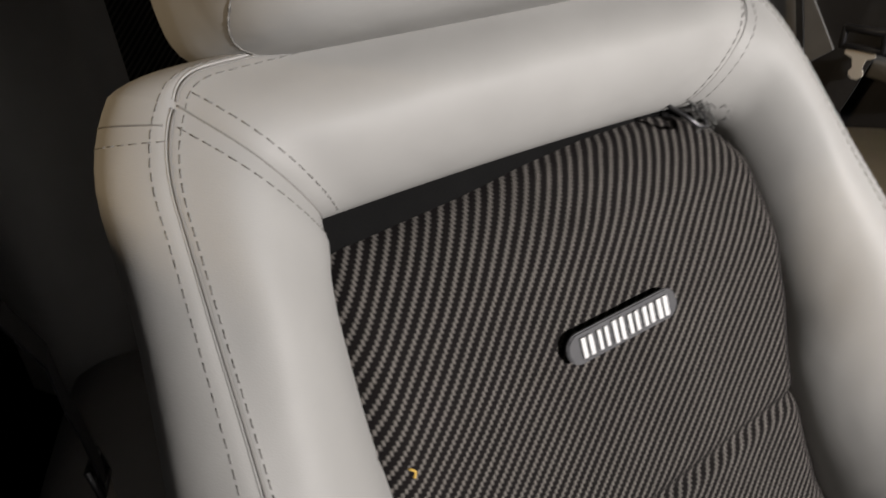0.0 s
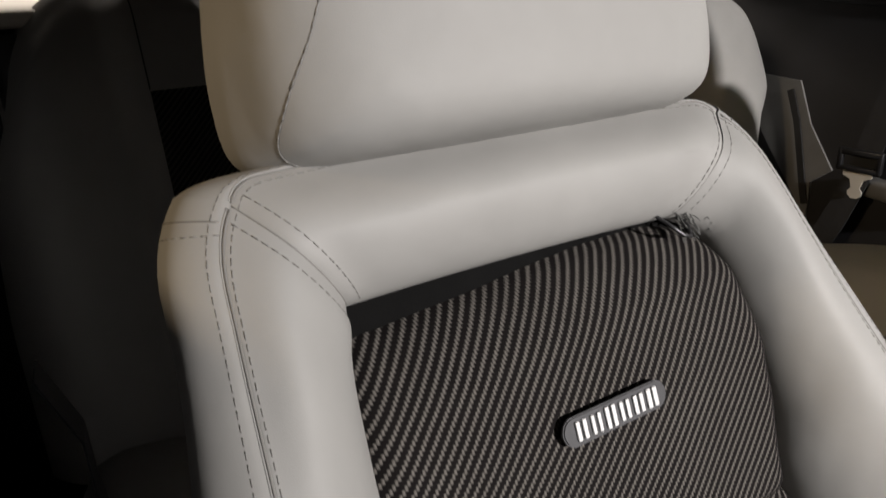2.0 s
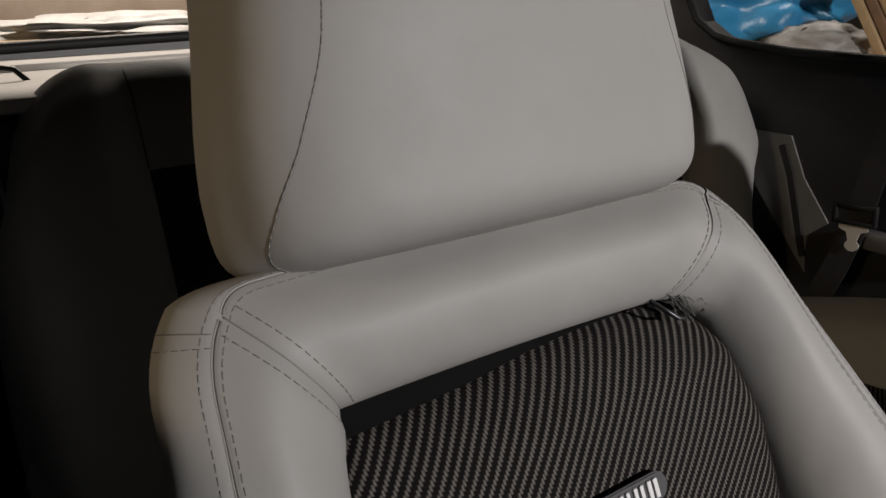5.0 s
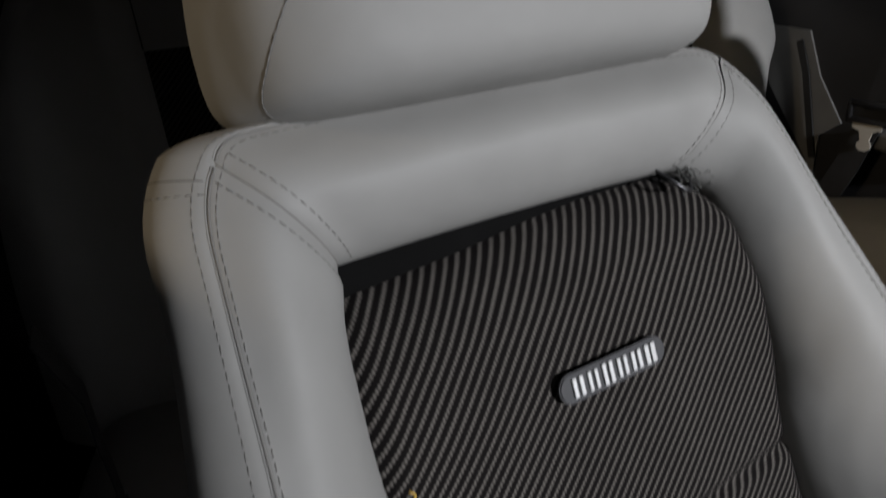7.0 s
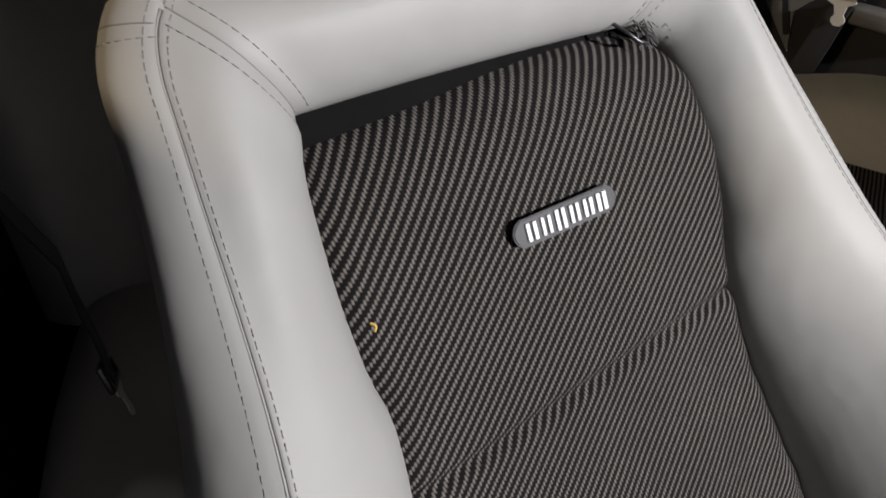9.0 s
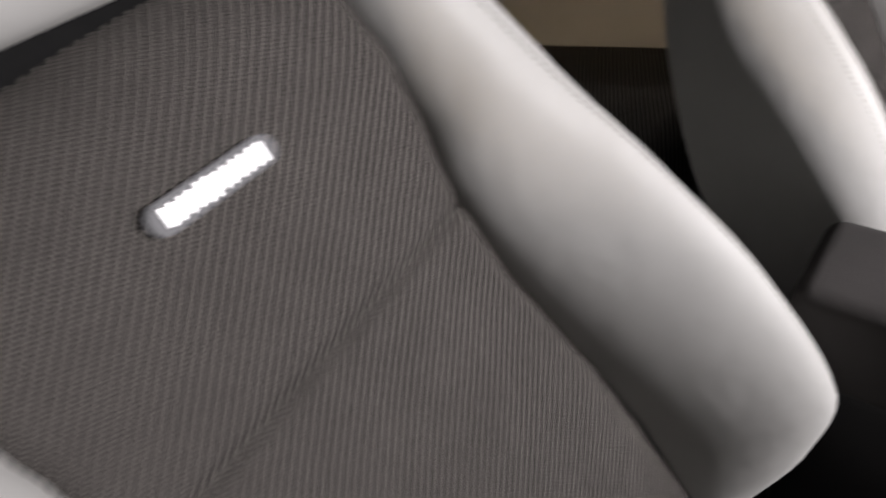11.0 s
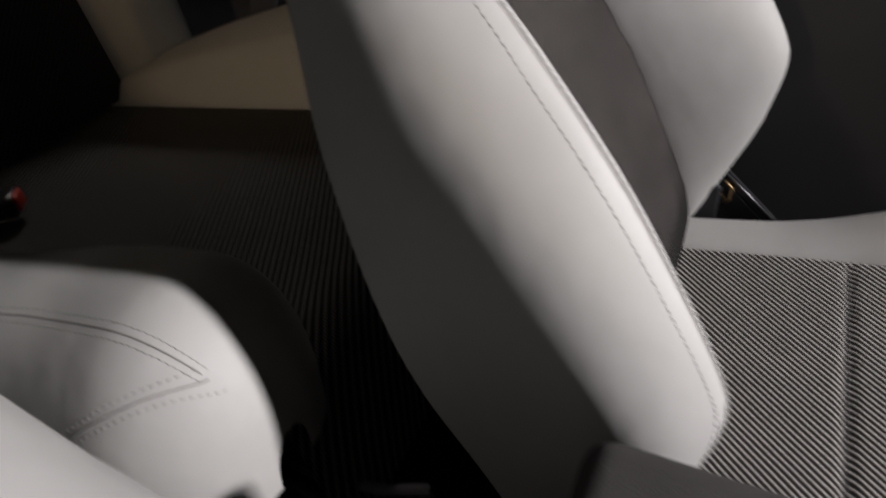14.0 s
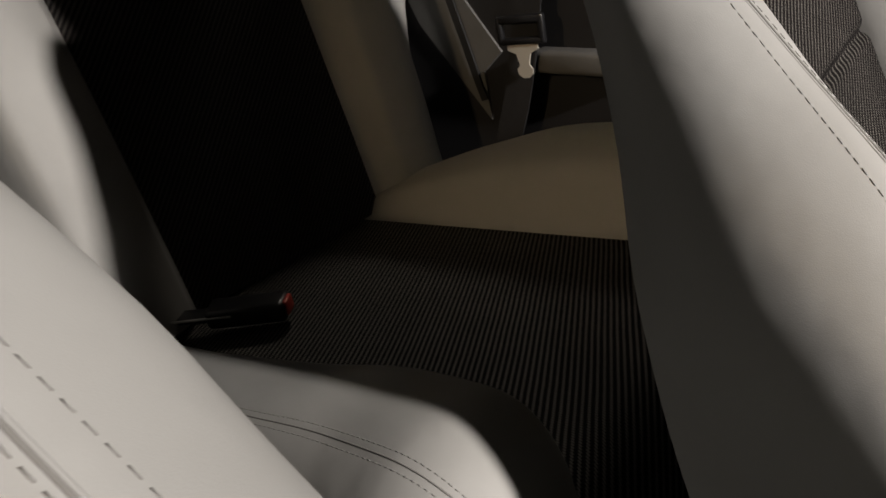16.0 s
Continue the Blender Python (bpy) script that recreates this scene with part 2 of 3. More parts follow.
SEAM_X = [(-0.03, 0.205), (0.0, 0.230), (0.04, 0.248), (0.10, 0.258), (0.17, 0.259), (0.27, 0.250), (0.37, 0.230), (0.45, 0.211), (0.53, 0.197), (0.59, 0.188), (0.674, 0.176)]
SEAM_D = [(-0.03, -0.05), (0.0, -0.004), (0.04, 0.042), (0.10, 0.100), (0.17, 0.136), (0.27, 0.123), (0.37, 0.092), (0.45, 0.058), (0.53, 0.028), (0.59, 0.009), (0.674, -0.014)]
BACK_D = [(-0.03, -0.05), (0.1, -0.030), (0.25, -0.044), (0.35, -0.042), (0.45, -0.030), (0.52, -0.026), (0.60, -0.045), (0.66, -0.065)]
SHIFT_A = [(0.0, 0.006), (0.2, 0.010), (0.45, 0.015), (0.6, 0.006), (0.674, 0.0)]
SHIFT_B = [(0.0, 0.0), (0.25, -0.006), (0.45, 0.004), (0.6, 0.008), (0.674, 0.0)]
H_IN, H_OUT = 0.602, 0.674


def rim(s):
    """Inner point, outer point, the way out and depths at s: 0 to 1 up one side, 1 to 2 across the top, 2 to 3 down the other side."""
    if s > 2:
        (xi, hi), (xo, ho), (ox, oh), d = rim(3 - s)
        return (-xi + 2 * table(hi, MIDDLE), hi), (-xo + table(ho, SHIFT_A) + table(ho, SHIFT_B), ho), (-ox, oh), d
    if s <= 1:
        hi = -0.03 + (H_IN + 0.03) * s
        ho = -0.03 + (H_OUT + 0.03) * s
        xi, xo = table(hi, MIDDLE) - table(hi, INNER), table(ho, SHIFT_A) - table(ho, SEAM_X)
        c = max(0.0, (s - 0.93) / 0.07)
        a = c * math.pi / 4
        cut = 0.010 * c * c
        fat = table(ho, [(0.42, 0.0), (0.55, 0.012), (0.66, 0.026)])
        d_in = table(ho, [(0.0, -0.02), (0.1, -0.012), (0.45, -0.012), (0.58, -0.022), (0.67, -0.034)])
        return (xi, hi), (xo + cut, ho - cut), (-math.cos(a) * (1 + 0.52 * max(0.0, (s - 0.86) / 0.14) ** 1.6), math.sin(a)), (d_in, fat, table(ho, SEAM_D), table(ho, BACK_D))
    t = s - 1
    x = 2 * t - 1
    c = max(0.0, (abs(x) - 0.84) / 0.16)
    a = math.pi / 2 - c * math.pi / 4
    cut = 0.010 * c * c
    sign = 1 if x > 0 else -1
    arch = 0.007 * (1 - x * x)
    return (x * 0.117, H_IN + 0.002 * (1 - x * x)), (x * 0.176 - sign * cut, H_OUT + arch - cut), (sign * math.cos(a) * (1 + 0.52 * c), math.sin(a)), (-0.034, 0.026 + 0.004 * (1 - x * x), -0.014 - 0.010 * (1 - x ** 6), -0.065)


def roll(s, v):
    """A point of the padded rim: v from 0 (inner edge) over 1 (outer seam) to 2 (rear edge of the side)."""
    (xi, hi), (xo, ho), (ox, oh), (d_in, fat, d_out, d_back) = rim(s)
    if v <= 1:
        q = v
        x, h = xi + (xo - xi) * q, hi + (ho - hi) * q
        near = min(abs(s - 1), abs(s - 2))
        fat *= 1 - 0.28 * math.exp(-((near / 0.09) ** 2))
        dip = 0.0025 * math.exp(-((near / 0.010) ** 2)) * math.sin(math.pi * v) ** 0.4
        steep = table(ho, [(0.05, 0.60), (0.30, 0.60), (0.48, 0.52), (0.58, 0.50)]) if s < 1 or s > 2 else 0.50
        base = d_in + (d_out - d_in) * math.sin(math.pi / 2 * v) ** steep
        d = base + fat * math.sin(math.pi * v) ** (0.58 if v < 0.5 else 1.2) - dip
        d -= 0.0012 * math.exp(-(((1 - v) / 0.02) ** 2))
        d += 0.0012 * noise.noise((s * 9, v * 2, 1.7)) * math.sin(math.pi * v)
    else:
        w = v - 1
        corner = 1 - abs(2 * oh * oh - 1)
        gain = table(ho, [(-0.03, 0.020), (0.1, 0.040), (0.25, 0.044), (0.36, 0.041), (0.44, 0.036), (0.52, 0.029), (0.60, 0.022), (0.67, 0.017)])
        if s > 2:
            gain = max(gain, table(ho, [(0.25, 0.044), (0.46, 0.044), (0.56, 0.030), (0.67, 0.017)]))
        deep = d_out - d_back
        facet = min(table(ho, [(0.0, 0.040), (0.1, 0.048), (0.2, 0.060), (0.35, 0.085)]), 0.62 * deep)
        t = min(1.0, w / 0.55)
        u = max(0.0, (w - 0.55) / 0.45)
        out = gain * (1 - (1 - t) ** (2.1 if s < 1.5 else 1.6)) - (0.014 - 0.010 * corner) * u ** 1.5
        x, h = xo + ox * out, ho + oh * out * (0.3 + 0.5 * corner)
        d = d_out - facet * t ** 1.15 - (deep - facet) * u - 0.0012 * math.exp(-((w / 0.03) ** 2))
    return (x, -d, h)


def pad(x01, h):
    """The fabric cushion inside the rim: x01 from -1 to 1."""
    wide = table(h, INNER) + 0.006
    wide *= 1 - 0.12 * max(0.0, min(1.0, (h - 0.555) / 0.06)) ** 2.5
    x = x01 * wide + table(h, MIDDLE)
    late = h - 0.012 * max(0.0, min(1.0, (x01 + 0.8) / 1.2)) * max(0.0, min(1.0, (h - 0.50) / 0.06))
    belly = table(late, [(-0.04, -0.02), (0.06, 0.004), (0.20, 0.008), (0.36, -0.001), (0.43, -0.001), (0.50, 0.000), (0.54, -0.008), (0.562, -0.020), (0.580, -0.036), (0.590, -0.050), (0.615, -0.075)]) - 0.006 * max(0.0, (h - 0.50) / 0.1) * max(0.0, -x01)
    side = 0.010 * max(0.0, (abs(x01) - 0.86) / 0.14) ** 2.2
    crease = 0.005 * math.exp(-(((h - 0.395 - 0.012 * x01) / 0.005) ** 2))
    ripple = 0.0015 * noise.noise((x * 16, h * 10, 3.1)) + 0.0015 * abs(x01) ** 3 * noise.noise((4.0, h * 40, x01))
    return (x, -(belly - side - crease + ripple), h)


def corded(x01, h):
    """The same with its diagonal cords standing proud."""
    x, y, z = pad(x01, h)
    cord = math.sin((x - z) * math.cos(radians(45)) * 2 * math.pi / 0.0051)
    return (x, y - 0.0003 * cord, z)


def headrest_point(a, w):
    """a: angle round it from the front; w from 0 (bottom) to 1 (top)."""
    e = 2 * w - 1
    shrink = (1 - abs(e) ** 15) ** 0.36 if abs(e) < 1 else 0.0
    half = table(w, [(0, 0.150), (0.2, 0.152), (0.6, 0.140), (1, 0.128)]) * (0.78 + 0.22 * shrink) * (shrink ** 0.2 if shrink > 0 else 0)
    deep = 0.058 * shrink
    c, s = math.sin(a), math.cos(a)
    n = 4.2
    r = (abs(c) ** n + abs(s) ** n) ** (-1 / n)
    x = 0.006 + 1.015 * half * r * c * (1 - 0.13 * r * s)
    d = -0.028 + 0.035 * w + deep * r * s * (1.0 - 0.10 * (x / 0.14) ** 2)
    h = 0.672 + 0.233 * w
    return (x, -d, h)


def head_seam(w):
    """The angle at which the headrest's front panel ends."""
    return table(w, [(0.0, 1.50), (0.04, 1.38), (0.12, 1.10), (0.25, 0.88), (0.45, 0.77), (1.0, 0.73)])


def cushion_point(x01, l):
    """The seat cushion: x01 from -1 to 1 across, l from 0 (crease) to 1 (front) and on to 1.25, down the front."""
    ax = abs(x01)
    edge = 0.66
    half = table(l, [(0, 0.250), (0.4, 0.262), (1, 0.268)])
    rise = table(l, [(0, 0.014), (0.2, 0.016), (0.32, 0.024), (0.45, 0.042), (0.7, 0.080), (0.95, 0.118), (1.25, 0.04)])
    x = x01 * half
    if ax < edge:
        z = -0.003 * (1 - (x01 / edge) ** 2)
    else:
        t = (ax - edge) / (1 - edge)
        z = rise * math.sin(min(1.0, t * 1.7) * math.pi / 2) ** 0.8
        if t > 0.5:
            k = (t - 0.5) / 0.5
            x = math.copysign(half * (edge + (1 - edge) * (0.5 + 0.5 * math.sin(k * math.pi / 2))), x01)
            z -= 0.16 * (1 - math.cos(k * math.pi / 2)) ** 0.9
    y = -0.48 * min(l, 1.0)
    z += 0.48 * min(l, 1.0) * 0.13
    if l > 0.86:
        t = (l - 0.86) / 0.39
        y = -0.48 * 0.86 - 0.09 * math.sin(t * math.pi / 2)
        z = z - 0.17 * (1 - math.cos(t * math.pi / 2))
    z -= 0.004 * math.exp(-(((l - 0.385) / 0.009) ** 2)) * (ax < edge)
    return (x, y, z)


def front_seat(label):
    seat = thing("front_seat", label, "car seat", "front seats")
    tilt = pose(0, CREASE[0], CREASE[1], -RECLINE, 0, 0)
    flat = pose(0, CREASE[0] + 0.02, CREASE[1] - 0.016)
    names = (("side_bolster", 0.0, 1.0, 56), ("top_bolster", 1.0, 2.0, 48), ("side_bolster", 2.0, 3.0, 56))
    vs_front, vs_side = steps(0, 1, 34, 0.6), steps(1, 2, 30, 0.2)
    for name, a, b, n in names:
        e = 1e-6
        us = steps(a + e, b - e, n, 0.55)
        bolster = part(name, grid(roll, us, vs_front), LEATHER, seat, "smooth grey leather bolster", tilt)
        side = part("side_panel" if a != 1 else "top_panel", grid(roll, us, vs_side), LEATHER, seat, "", tilt)
        # seam cord and two rows of stitches beside it
        off = lambda s, v, k: tuple(Vector(roll(s, v)) + Vector((0, -k, 0)))
        line = steps(a + 0.004, b - 0.004, 110)
        part("seam", tube([off(s, 1.0, -0.0004) for s in line], 0.0008), LEATHER, bolster, "", None)
        part("seam", tube([off(s, 0.985, -0.0001) for s in line], 0.0007), THREAD, bolster, "thin dark seam line")
        def beside(s):
            (xi, hi), (xo, ho), way, ds = rim(s)
            return 1 - 0.0050 / max(0.05, math.hypot(math.hypot(xo - xi, ho - hi), ds[2] - ds[0]))
        bm = dashes([off(s, beside(s), 0.0001) for s in line], 0.0036, 0.0020, 0.0003)
        part("stitching", bm, THREAD, bolster, "dark stitches")
        bm = dashes([roll(s, 1.07) for s in line], 0.0036, 0.0020, 0.0003)
        part("stitching", bm, THREAD, side, "dark stitches")
    for s0 in (1.0, 2.0):
        vline = steps(0.03, 0.98, 60)
        part("seam", tube([tuple(Vector(roll(s0, v)) + Vector((0, 0.0002, 0))) for v in vline], 0.0006 if s0 == 1.0 else 0.0004), THREAD, seat, "thin dark mitre seam", tilt)
        near = 0.0075 if s0 == 1.0 else 0.0038
        for sgn in (-1, 1):
            row = []
            for v in steps(0.06, 0.97, 60):
                p0, p1 = Vector(roll(s0 + sgn * 0.002, v)), Vector(roll(s0 + sgn * 0.022, v))
                ds = 0.002 + 0.020 * near / max(1e-4, (p1 - p0).length)
                row.append(tuple(Vector(roll(s0 + sgn * min(ds, 0.06), v)) + Vector((0, -0.0001, 0))))
            part("stitching", dashes(row, 0.0036, 0.0020, 0.0003), THREAD, seat, "dark stitches", tilt)
    # cross seam near the top of each side panel
    for s0 in (0.983, 2.017):
        low = s0 - 0.011 if s0 < 1 else s0 + 0.011
        part("seam", tube([tuple(Vector(roll(s0, v)) + Vector((0, -0.0002, 0))) for v in steps(1.02, 1.85, 40)], 0.0004), THREAD, seat, "thin dark seam line", tilt)
        part("stitching", dashes([roll(low, v) for v in steps(1.02, 1.85, 40)], 0.0036, 0.0020, 0.0003), THREAD, seat, "dark stitches", tilt)
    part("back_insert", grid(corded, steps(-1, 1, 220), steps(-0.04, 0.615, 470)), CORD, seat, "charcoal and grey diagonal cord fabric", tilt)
    # rear shell
    def shell(u, v):
        p0, p1 = Vector(roll(u, 2.0)), Vector(roll(3 - u, 2.0))
        q = p0.lerp(p1, v)
        q.y += 0.02 * math.sin(math.pi * v)
        return q
    part("back_shell", grid(shell, steps(0, 1.5, 60), steps(0, 1, 10)), LEATHER, seat, "grey leather back shell", tilt)
    # black sheet behind the gap over the fabric, put in for its shade
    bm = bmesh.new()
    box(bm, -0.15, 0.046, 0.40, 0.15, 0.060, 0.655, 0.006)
    part("gap_shade_sheet", bm, GAP_SHADE, seat, "", tilt)
    # headrest: front pad, two sides and back in one cover, posts
    ws = steps(0, 1, 40, 0.75)
    head = part("headrest", grid(lambda w, k: headrest_point(k * head_seam(w), w), ws, steps(-1, 1, 44)), LEATHER, seat, "broad grey leather headrest", tilt)
    part("headrest_cover", grid(lambda w, k: headrest_point(head_seam(w) + k * (2 * math.pi - 2 * head_seam(w)), w), ws, steps(0, 1, 64)), LEATHER, head)
    for sgn in (-1, 1):
        line = [headrest_point(sgn * head_seam(w), w) for w in steps(0.02, 0.98, 90)]
        part("seam", tube(line, 0.0003), THREAD, head, "dark stitched seam")
        part("stitching", dashes(line, 0.0036, 0.0020, 0.0004), THREAD, head, "dark stitches")
    for sgn in (-1, 1):
        part("headrest_post", tube([(sgn * 0.06, 0.045, 0.668), (sgn * 0.06, 0.03, 0.72)], 0.006, 10), STEEL, seat, "steel post", tilt)
    # cushion
    us = steps(0, 1.25, 140)
    fabric = part("cushion_insert", grid(lambda l, x: cushion_point(x, l), us, steps(-0.66, 0.66, 40)), CORD_LIT, seat, "charcoal and grey diagonal cord fabric", flat)
    part("seam", tube([cushion_point(x, 0.385) for x in steps(-0.655, 0.655, 40)], 0.0010), TRIM, fabric, "dark cross seam")
    for sgn in (-1, 1):
        part("cushion_bolster", grid(lambda l, x: cushion_point(sgn * x, l), us, steps(0.66, 1, 26)), LEATHER, seat, "smooth grey leather bolster", flat)
    bm = bmesh.new()
    box(bm, -0.215, -0.46, -0.20, 0.215, 0.0, -0.03, 0.02)
    part("cushion_base", bm, TRIM, seat, "black seat pan", flat)
    for sgn in (-1, 1):
        bm = bmesh.new()
        box(bm, sgn * 0.20 - 0.015, -0.42, -0.26, sgn * 0.20 + 0.015, 0.02, -0.215, 0.004)
        part("seat_rail", bm, STEEL, seat, "", flat)
        bm = bmesh.new()
        box(bm, sgn * 0.238 - 0.005, -0.03, -0.10, sgn * 0.238 + 0.005, 0.06, 0.035, 0.004)
        part("hinge_bracket", bm, PLASTIC, seat, "black recliner bracket", pose(0, CREASE[0] + 0.01, CREASE[1]))
    return seat


seat_a = front_seat("grey leather bucket seat with charcoal cord fabric and badge")
seat_b = copy_thing(seat_a, pose(SPACING, -0.005, 0))
seat_b["label"] = "grey leather bucket seat with charcoal cord fabric beside the console"

# badge on the nearer seat's fabric
badge_m = pose(0, CREASE[0], CREASE[1], -RECLINE, 0, 0) @ pose(0.012, -0.0035, 0.507, 90, 0, 0) @ pose(0, 0, 0, 0, 0, 1)
badge = thing("badge", "small dark badge with raised bright bars on seat fabric", "badge")
bm = bmesh.new()
ring = []
for k in range(32):
    a = 2 * math.pi * k / 32
    ring.append(bm.verts.new((0.0305 * (1 if math.cos(a) > 0 else -1) + 0.0085 * math.cos(a), 0.0085 * math.sin(a), 0)))
f = bm.faces.new(ring)
geo = bmesh.ops.extrude_face_region(bm, geom=[f])
bmesh.ops.translate(bm, verts=[v for v in geo["geom"] if isinstance(v, bmesh.types.BMVert)], vec=(0, 0, 0.0022))
bmesh.ops.bevel(bm, geom=[e for e in bm.edges if all(v.co.z > 0.002 for v in e.verts)], offset=0.0008, segments=2, affect="EDGES")
part("plate", bm, PLATE, badge, "dark grey plate", badge_m, False)

# raised bright strokes in place of the brand's letters
for k, (w, tall) in enumerate(((0.0030, 0.0112), (0.0026, 0.0112), (0.0030, 0.0128), (0.0028, 0.0112), (0.0030, 0.0112), (0.0034, 0.0116))):
    for side in (-1, 1):
        x = -0.0268 + 0.0107 * k + side * 0.0024
        bm = bmesh.new()
        box(bm, x - w / 2, -tall / 2, 0.002, x + w / 2, tall / 2, 0.0036, 0.0006, 2)
        part("bar", bm, CHROME, badge, "bright raised bar", badge_m, False)


# ---------------------------------------------------------------- rear seats
def rear_seat(label, flip, edge, inside, lean):
    """One of the two separate rear seats, from x = 0 at its outer flank to inside at the tunnel; flip mirrors it; edge: where the back's fabric begins."""
    seat = thing("rear_seat", label, "car seat", "rear seats")
    back = pose(0, 0.655, 0.335, -18, 0, 0)
    base = pose(0, 0, 0)
    W, WB = 0.65, 0.655

    def back_point(t, h):
        """t 0 to 1 across the front; h up the back 0 to 1, then over the top."""
        x = t * WB
        flare = [(0, 0.0), (0.35, 0.0), (0.51, 0.5), (0.65, 1.22), (0.80, 1.13), (1.04, 0.62), (1.3, 0.25)] if lean > 0 else [(0, 0.0), (0.35, 0.0), (0.65, 0.20), (0.8, 0.55), (0.95, 1.0), (1.3, 0.9)]
        x -= lean * table(h, flare) * max(0.0, 1 - t / 0.27)
        top = 0.635 - 0.145 * max(0.0, (0.32 - t) / 0.32) ** 2.4
        hh = min(h, 1.0) * top
        bol = table(t, [(0, 0.03), (0.41 * edge, 0.066), (0.75 * edge, 0.052), (edge, 0.0), (0.77, 0.0), (0.80, 0.036), (0.87, 0.062), (0.94, 0.055), (1, 0.0)])
        bol *= table(h, [(0, 0.8), (0.4, 1.0), (0.8, 0.75), (1.0, 0.3)])
        d = 0.02 + bol + 0.012 * math.sin(math.pi * min(1, h))
        if h > 0.88:
            k = (h - 0.88) / 0.42
            hh = top * 0.88 + 0.075 * math.sin(k * math.pi * 0.55)
            d -= 0.14 * (1 - math.cos(k * math.pi * 0.5))
        if t < 0.08:
            d -= 0.06 * ((0.08 - t) / 0.08) ** 2
        if t > 0.93:
            d -= 0.08 * ((t - 0.93) / 0.07) ** 2
        return (x * flip, -d, hh)

    def cush_point(t, l):
        """t across as before; l 0 at the crease to 1 at the front edge and on to 1.3."""
        x = t * W
        side = table(t, [(0, 0.045), (0.12, 0.112), (0.22, 0.088), (0.28, 0.0), (1, 0.0)])
        side *= table(l, [(0, 0.30), (0.30, 0.80), (0.5, 1.0), (1.0, 0.9), (1.3, 0.4)])
        x -= 0.16 * (l - 0.2) * max(0.0, 1 - t / 0.5)
        y = 0.655 - 0.65 * min(l, 0.86)
        z = 0.335 + 0.060 * l + side
        if l > 0.86:
            k = (l - 0.86) / 0.44
            y = 0.655 - 0.65 * 0.86 - 0.075 * math.sin(k * math.pi / 2)
            z -= 0.22 * (1 - math.cos(k * math.pi / 2)) ** 1.1
        if t < 0.06:
            z -= 0.10 * ((0.06 - t) / 0.06) ** 2
        return (x * flip, y, z)

    def inner_point(y, a):
        """The bolster by the tunnel: y along it, a from 0 at the fabric over the top to 1 at the foot of its flank."""
        if y < 0:
            x = inner_point(0.11, a)[0]
            return (x, 0.105, 0.37) if y > -1.5 else (x, 0.120, 0.06)
        nose = max(0.0, (0.125 - y) / 0.097)
        k = max(0.0, 1 - nose ** 2.2) ** 0.5
        wide = table(y, [(0.10, 0.196), (0.18, 0.194), (0.28, 0.164), (0.36, 0.146), (0.43, 0.134), (0.66, 0.123)])
        top = table(y, [(0.03, 0.488), (0.09, 0.490), (0.20, 0.474), (0.33, 0.450), (0.43, 0.430), (0.55, 0.402), (0.66, 0.380)])
        foot = 0.345
        c, s = math.cos(a * math.pi), math.sin(a * math.pi)
        n = 0.72 if c > 0 else 1.0
        x = inside - wide / 2 - math.copysign(abs(c) ** n, c) * wide / 2 * (0.15 + 0.85 * k)
        z = foot + (top - foot) * s ** (0.62 if c > 0 else 0.9) * (0.25 + 0.75 * k)
        return (x * flip, y, z)

    hs, ls = steps(0, 1.3, 60), steps(0, 1.3, 70)
    for name, a, b, c, d in (("outer", 0, edge, 0, 0.28), ("fabric", edge, 0.77, 0.28, 0.92), ("inner", 0.77, 1.0, 0, 0)):
        n = 30
        if name == "fabric":
            part("back_insert", grid(lambda h, t: back_point(t, h), [h for h in hs if h < 0.74], steps(a, b, n)), REAR_CORD_SHADED, seat, "dark cord fabric", back)
            part("back_top", grid(lambda h, t: back_point(t, h), [hs[sum(h < 0.74 for h in hs) - 1]] + [h for h in hs if h >= 0.74], steps(a, b, n)), REAR_LEATHER, seat, "", back)
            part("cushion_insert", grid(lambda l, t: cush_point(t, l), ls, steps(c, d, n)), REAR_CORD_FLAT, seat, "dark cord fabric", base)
        else:
            bolster = part("back_bolster", grid(lambda h, t: back_point(t, h), hs, steps(a, b, n)), REAR_LEATHER, seat, "grey leather bolster", back)
            tt = b if name == "outer" else a
            part("seam", tube([tuple(Vector(back_point(tt, h)) + Vector((0, -0.0002, 0))) for h in steps(0.74, 1.05, 24)], 0.0010), TRIM, bolster, "dark seam line")
            if name == "outer":
                part("cushion_bolster", grid(lambda l, t: cush_point(t, l), ls, steps(c, d, n)), REAR_LEATHER, seat, "grey leather bolster", base)
    part("skirt", grid(inner_point, [-2, -1], steps(0, 1, 30)), TRIM, seat, "", base)
    ys = [0.0281 + 0.097 * (1 - math.cos(i / 22 * math.pi / 2)) for i in range(22)] + steps(0.125, 0.66, 50)
    bolster = part("cushion_bolster", grid(inner_point, ys, steps(0, 1, 64)), REAR_LEATHER, seat, "grey leather bolster with rounded nose", base)

    def stitched(path):
        """A seam line with a row of stitches on each side, along path(k, shift)."""
        ks = steps(0, 1, 90)
        part("seam", tube([path(k, 0.0) for k in ks], 0.0007), THREAD, bolster, "thin seam")
        for shift in (-1, 1):
            part("stitching", dashes([path(k, shift) for k in ks], 0.0030, 0.0022, 0.0004), THREAD, bolster, "dark stitches")

    # along the top, down the nose from it, and a curve low on the flank
    stitched(lambda k, q: inner_point(0.060 + 0.56 * k, 0.60 + 0.02 * k + 0.018 * q))
    stitched(lambda k, q: inner_point(0.056 + 0.008 * q + 0.10 * k ** 1.4, 0.60 + 0.27 * k))
    stitched(lambda k, q: inner_point(0.36 - 0.22 * k, 0.74 + 0.15 * k ** 1.6 + 0.010 * q))
    bm = bmesh.new()
